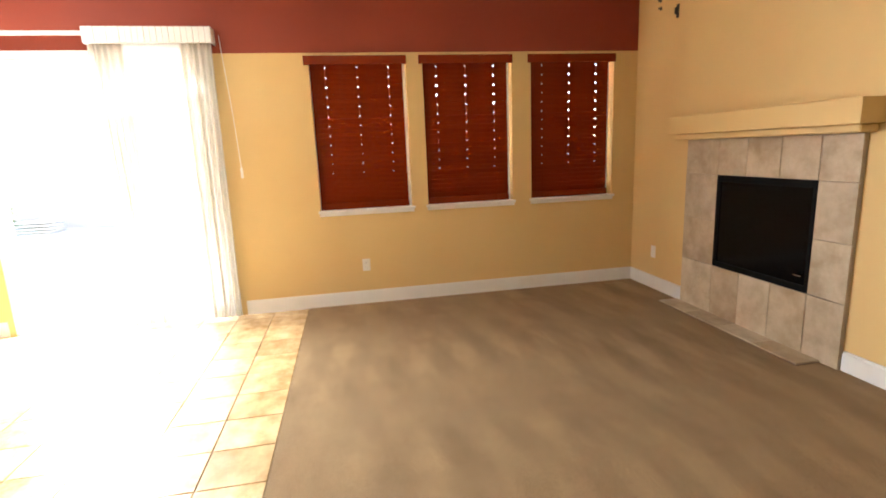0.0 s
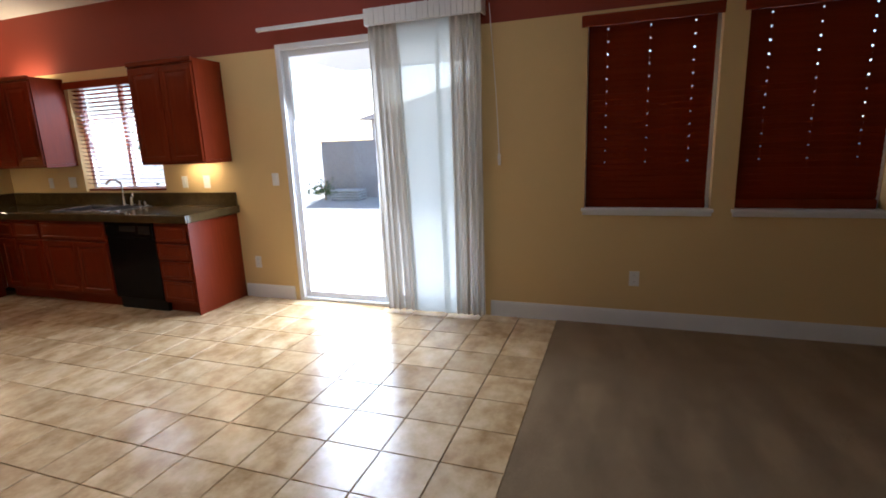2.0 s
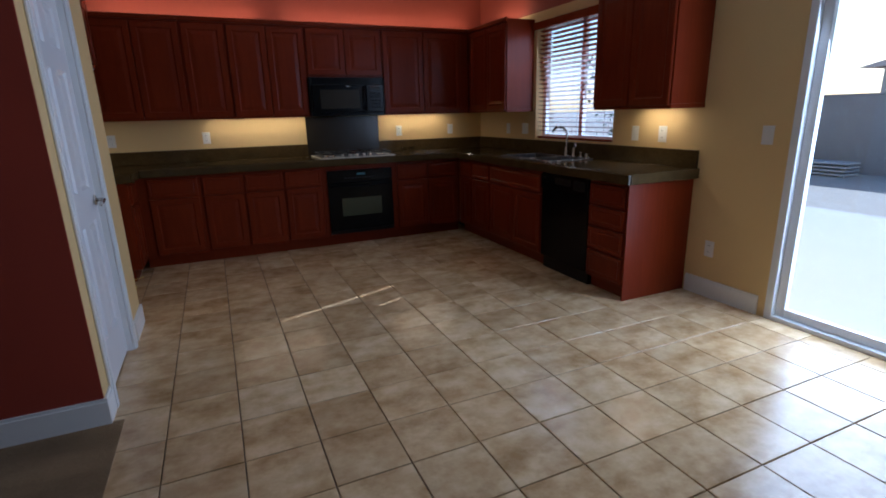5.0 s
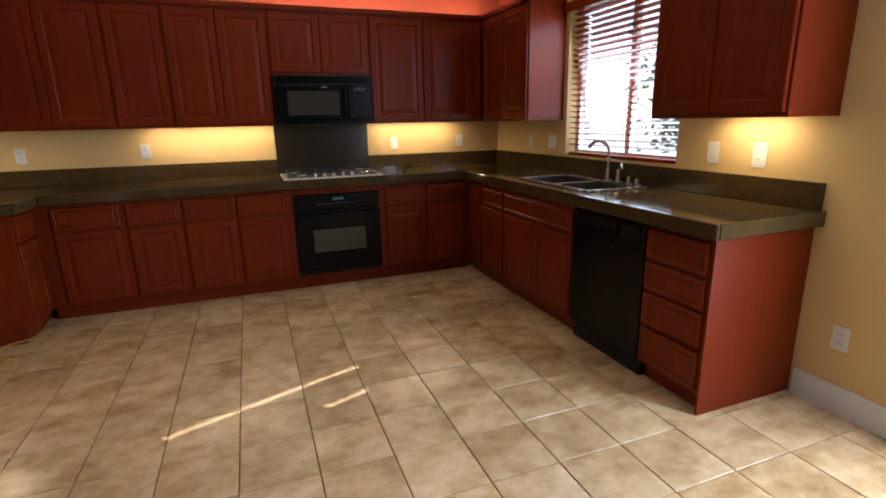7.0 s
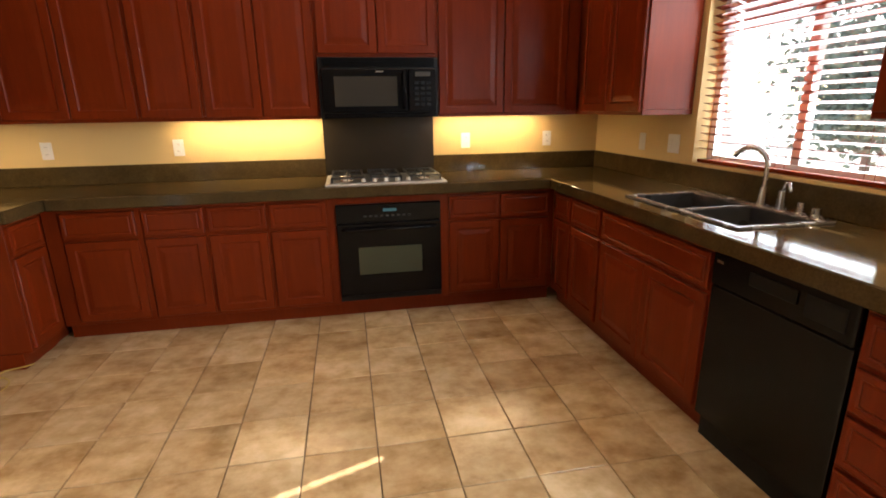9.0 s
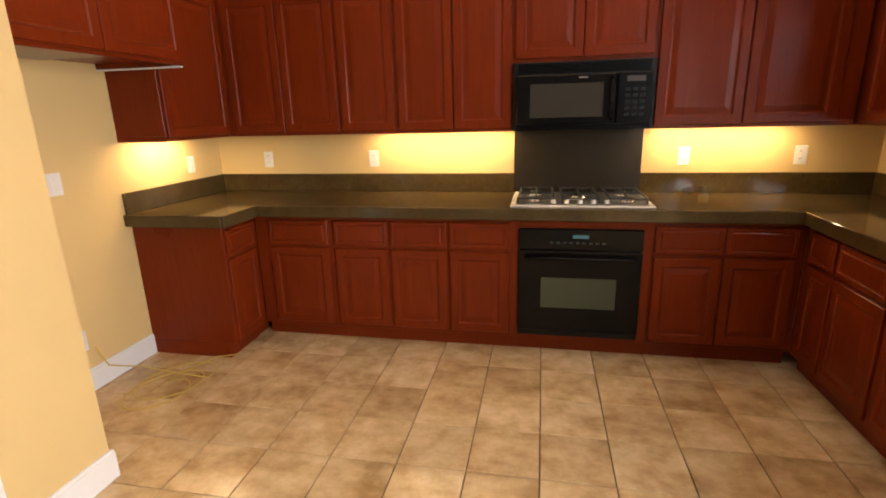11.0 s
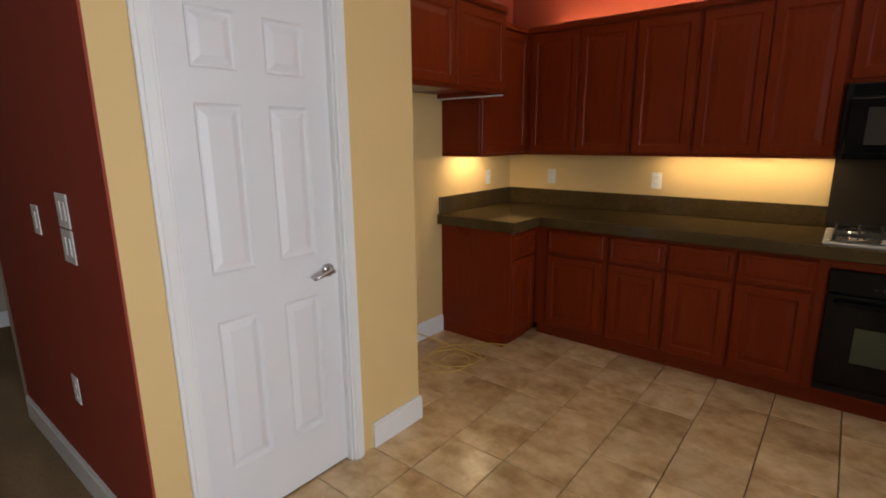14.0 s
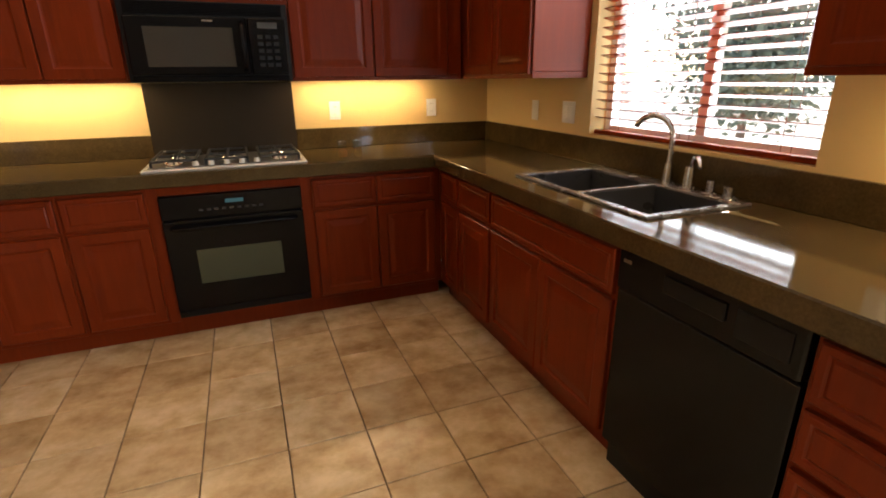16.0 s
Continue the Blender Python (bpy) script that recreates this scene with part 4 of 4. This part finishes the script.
for m, ln, wt_ in ((pose(-2.68, -0.13, U0 + 0.029), 0.98, 2.15), (pose(-0.93, -0.13, U0 + 0.029), 0.80, 1.85), (pose(-0.12, -2.92, U0 + 0.029, 0, 0, 90), 0.36, 1.2), (pose(LEFT + 0.12, -0.66, U0 + 0.029, 0, 0, 90), 0.42, 1.4)):
    strip_lamp(m, ln, wt_, "slim warm strip light under a wall unit")
for m, ln, wt_ in ((pose(-3.3, -0.12, U1 + 0.001), 1.5, 4), (pose(-1.6, -0.12, U1 + 0.001), 1.5, 4), (pose(-0.5, -0.12, U1 + 0.001), 0.6, 1.6), (pose(-0.12, -0.75, U1 + 0.001, 0, 0, 90), 0.6, 1.6)):
    strip_lamp(m, ln, wt_, "slim warm strip light on top of a wall unit", True)

# ---- outdoors ----
bm = bmesh.new()
bm_box(bm, -300, 300, -300, 300, -0.30, -0.12)
tagged(structure("ground", bm, M_EARTH, "sunlit gravel yard"))
bm = bmesh.new()
bm_box(bm, T + 0.001, 4.3, -9.5, -0.5, -0.12, -0.03)
structure("pavement", bm, M_CONC, "pale concrete patio")
# roof added to block low sun, so no patch falls inside the slider
pc = root("added_sun_shade", pose(0, 0, 0), "white roof on posts, added to keep the sun out of the sliding door", "patio cover")
boxpart("roof", (T + 0.001, 4.0, -9.0, -2.35, 2.66, 2.74), M_TRIM, pc)
for y in (-8.8, -2.6):
    boxpart("post", (0.20, 0.32, y - 0.06, y + 0.06, -0.03, 2.66), M_TRIM, pc)
bw = root("block_fence", pose(0, 0, 0), "grey block garden wall along the yard", "garden wall")
boxpart("wall", (9.3, 9.5, -22, 1.7, -0.12, 1.50), M_BLOCK, bw)
boxpart("coping", (9.27, 9.53, -22, 1.73, 1.501, 1.54), M_BLOCK, bw, 0.01)
boxpart("return_wall", (9.5, 15.0, 1.5, 1.7, -0.12, 1.50), M_BLOCK, bw)


def house(x0, x1, y0, y1, h, ridge, label):
    r = root("house", pose(0, 0, 0), label, "house", "neighbouring houses")
    boxpart("wall", (x0, x1, y0, y1, -0.12, h), M_STUCCO, r)
    bm = bmesh.new()
    o = 0.5
    a = [bm.verts.new(p) for p in ((x0 - o, y0 - o, h), (x1 + o, y0 - o, h), (x1 + o, y1 + o, h), (x0 - o, y1 + o, h))]
    xm = (x0 + x1) / 2
    b = [bm.verts.new((xm, y0 + (x1 - x0) / 2, ridge)), bm.verts.new((xm, y1 - (x1 - x0) / 2, ridge))]
    for f in ((a[0], a[1], b[0]), (a[1], a[2], b[1], b[0]), (a[2], a[3], b[1]), (a[3], a[0], b[0], b[1]), (a[3], a[2], a[1], a[0])):
        bm.faces.new(f)
    part("roof", bm, M_ROOF, r)
    for yy in (y0 + 2.5, (y0 + y1) / 2 + 1.5):
        boxpart("window", (x0 - 0.03, x0 - 0.001, yy, yy + 1.2, 0.9, 2.0), M_BLACK, r)


house(16.0, 24.0, -14.0, 3.4, 2.4, 4.4, "pale stucco house behind the garden wall")



def garden_tree():
    """A small tree by the fence: forked trunk and limbs, a crown of loose leaf clumps."""
    tree = root("tree", pose(6.3, 2.9, -0.12), "small dark green garden tree on the gravel beside the patio", "tree")
    rg = random.Random(11)
    bm = bmesh.new()
    tips = []
    bm_cyl(bm, (0, 0, 0.45), 0.085, 0.9, r2=0.06, seg=10)
    for k in range(7):
        a, r, h = k * 0.9 + rg.uniform(-0.2, 0.2), rg.uniform(0.5, 1.0), rg.uniform(1.6, 2.7)
        pts = [(0, 0, 0.85), (0.3 * r * math.cos(a), 0.3 * r * math.sin(a), 0.85 + 0.4 * (h - 0.85)), (r * math.cos(a), r * math.sin(a), h)]
        bm_tube(bm, pts, 0.025, 7)
        tips += pts[1:]
    part("trunk", bm, M_ROOF, tree)
    bm = bmesh.new()
    for k in range(5200):
        t = Vector(tips[rg.randrange(len(tips))])
        c = t + Vector((rg.gauss(0, 0.40), rg.gauss(0, 0.45), rg.gauss(0.05, 0.38)))
        q = Euler([rg.uniform(0, 6.3) for _ in range(3)]).to_matrix()
        bm.faces.new([bm.verts.new(c + q @ Vector(p)) for p in ((0, -0.085, 0), (0.04, 0, 0.008), (0, 0.085, 0), (-0.04, 0, 0.008))])
    part("crown", bm, plain("tree_leaf_green", (0.17, 0.21, 0.16), 0.6), tree)


bm = bmesh.new()
rng = random.Random(5)
for k in range(260):
    c = Vector((8.6 + rng.gauss(0, 0.16), 1.25 + rng.gauss(0, 0.22), 0.05 + abs(rng.gauss(0, 0.16))))
    q = Euler([rng.uniform(0, 6.3) for _ in range(3)]).to_matrix()
    a = [bm.verts.new(c + q @ Vector(p)) for p in ((0, -0.05, 0), (0.025, 0, 0.005), (0, 0.05, 0), (-0.025, 0, 0.005))]
    bm.faces.new(a)
garden_tree()
bush = root("shrub", pose(0, 0, 0), "small green shrub at the foot of the garden wall", "shrub")
part("crown", bm, plain("leaf_green", (0.06, 0.12, 0.035), 0.6), bush)
bm = bmesh.new()
bm_cyl(bm, (8.6, 1.25, 0.0), 0.03, 0.24, r2=0.015, seg=8)
part("trunk", bm, M_ROOF, bush)
pl = root("pallet", pose(8.7, 0.55, -0.12), "low stack of pale boards by the garden wall", "boards")
for k in range(4):
    boxpart("board", (-0.25, 0.25, -0.45, 0.45, 0.03 + k * 0.075, 0.06 + k * 0.075), M_CONC, pl, 0.004)
for y in (-0.40, 0.40):
    boxpart("batten", (-0.24, 0.24, y - 0.04, y + 0.04, 0.0, 0.029), M_BLOCK, pl)

# ---- tiles, last ----
PX, PY, X0, Y0, G = 0.3055, 0.3062, -1.992, -1.755, 0.0050


def tile_mesh(name, w, h, mat, t=0.009, axis="Z"):
    """A thin tile, its top edges chamfered, from the origin to (w, h)."""
    c = 0.0022
    lo = [(0, 0, 0), (w, 0, 0), (w, h, 0), (0, h, 0)]
    mi = [(x, y, t - c) for x, y, _ in lo]
    hi = [(c, c, t), (w - c, c, t), (w - c, h - c, t), (c, h - c, t)]
    v = lo + mi + hi
    if axis == "Y":
        v = [(x, z, y) for x, y, z in v]
    f = [(0, 1, 5, 4), (1, 2, 6, 5), (2, 3, 7, 6), (3, 0, 4, 7), (4, 5, 9, 8), (5, 6, 10, 9), (6, 7, 11, 10), (7, 4, 8, 11), (8, 9, 10, 11)]
    if axis == "Y":
        f = [q[::-1] for q in f]
    me = bpy.data.meshes.new(name)
    me.from_pydata(v, [], f)
    me.materials.append(mat)
    return me


shared = {}


def tiles(parent, xs, ys, keep, z, mat, name="tile", axis="Z"):
    for a, b in zip(xs, xs[1:]):
        for c, d in zip(ys, ys[1:]):
            if not keep((a + b) / 2, (c + d) / 2):
                continue
            key = (round(b - a, 4), round(d - c, 4), mat.name, axis)
            if key not in shared:
                shared[key] = tile_mesh(name, b - a - G, d - c - G, mat, axis=axis)
            ob = new(name, shared[key])
            ob.parent = parent
            dz = random.uniform(-0.0006, 0.0006)
            if axis == "Z":
                ob.matrix_basis = Matrix.Translation((a + G / 2, c + G / 2, z + dz))
            else:
                ob.matrix_basis = Matrix.Translation((a + G / 2, z + dz, c + G / 2))


def cuts(lo, hi, first, pitch):
    k = math.ceil((lo - first) / pitch + 0.02)
    out = [lo]
    while first + k * pitch < hi - 0.02:
        out.append(first + k * pitch)
        k += 1
    return out + [hi]


def kept(x, y):
    if y > -0.35 or (x > -0.38 and y > -3.12) or (x < -4.10 and y > -0.80):
        return False
    if x < PAN_X - 0.16 and y < PAN_N:
        return False
    return not (x < PAN_X + 0.06 and y < PAN_S)


tiles(floor_kitchen, cuts(LEFT + 0.001, 0.0, X0, PX), cuts(CARPET_Y, 0, Y0, PY), kept, -0.0075, M_TILE)

# surround tiles: a border of squares, the upper and lower rows in wider pieces
TX = [FX0, OX0, -1.81, -1.52, OX1, FX1]
tiles(fp, TX, [0.0, OZ0], lambda a, b: True, 0.0205, M_SURR, axis="Y")
tiles(fp, TX, [OZ1, FZ], lambda a, b: True, 0.0205, M_SURR, axis="Y")
tiles(fp, [FX0, OX0], [OZ0, 0.785, OZ1], lambda a, b: True, 0.0205, M_SURR, axis="Y")
tiles(fp, [OX1, FX1], [OZ0, 0.785, OZ1], lambda a, b: True, 0.0205, M_SURR, axis="Y")
hearth = root("hearth", pose(0, SOUTH, 0), "flush hearth of beige stone tiles before the fireplace", "hearth")
boxpart("bed", (-2.245, -0.80, 0.001, 0.21, -0.01, 0.009), M_GROUT, hearth)
tiles(hearth, [-2.24, -1.88, -1.52, -1.165, -0.805], [0.021, 0.205], lambda a, b: True, 0.0095, M_SURR)
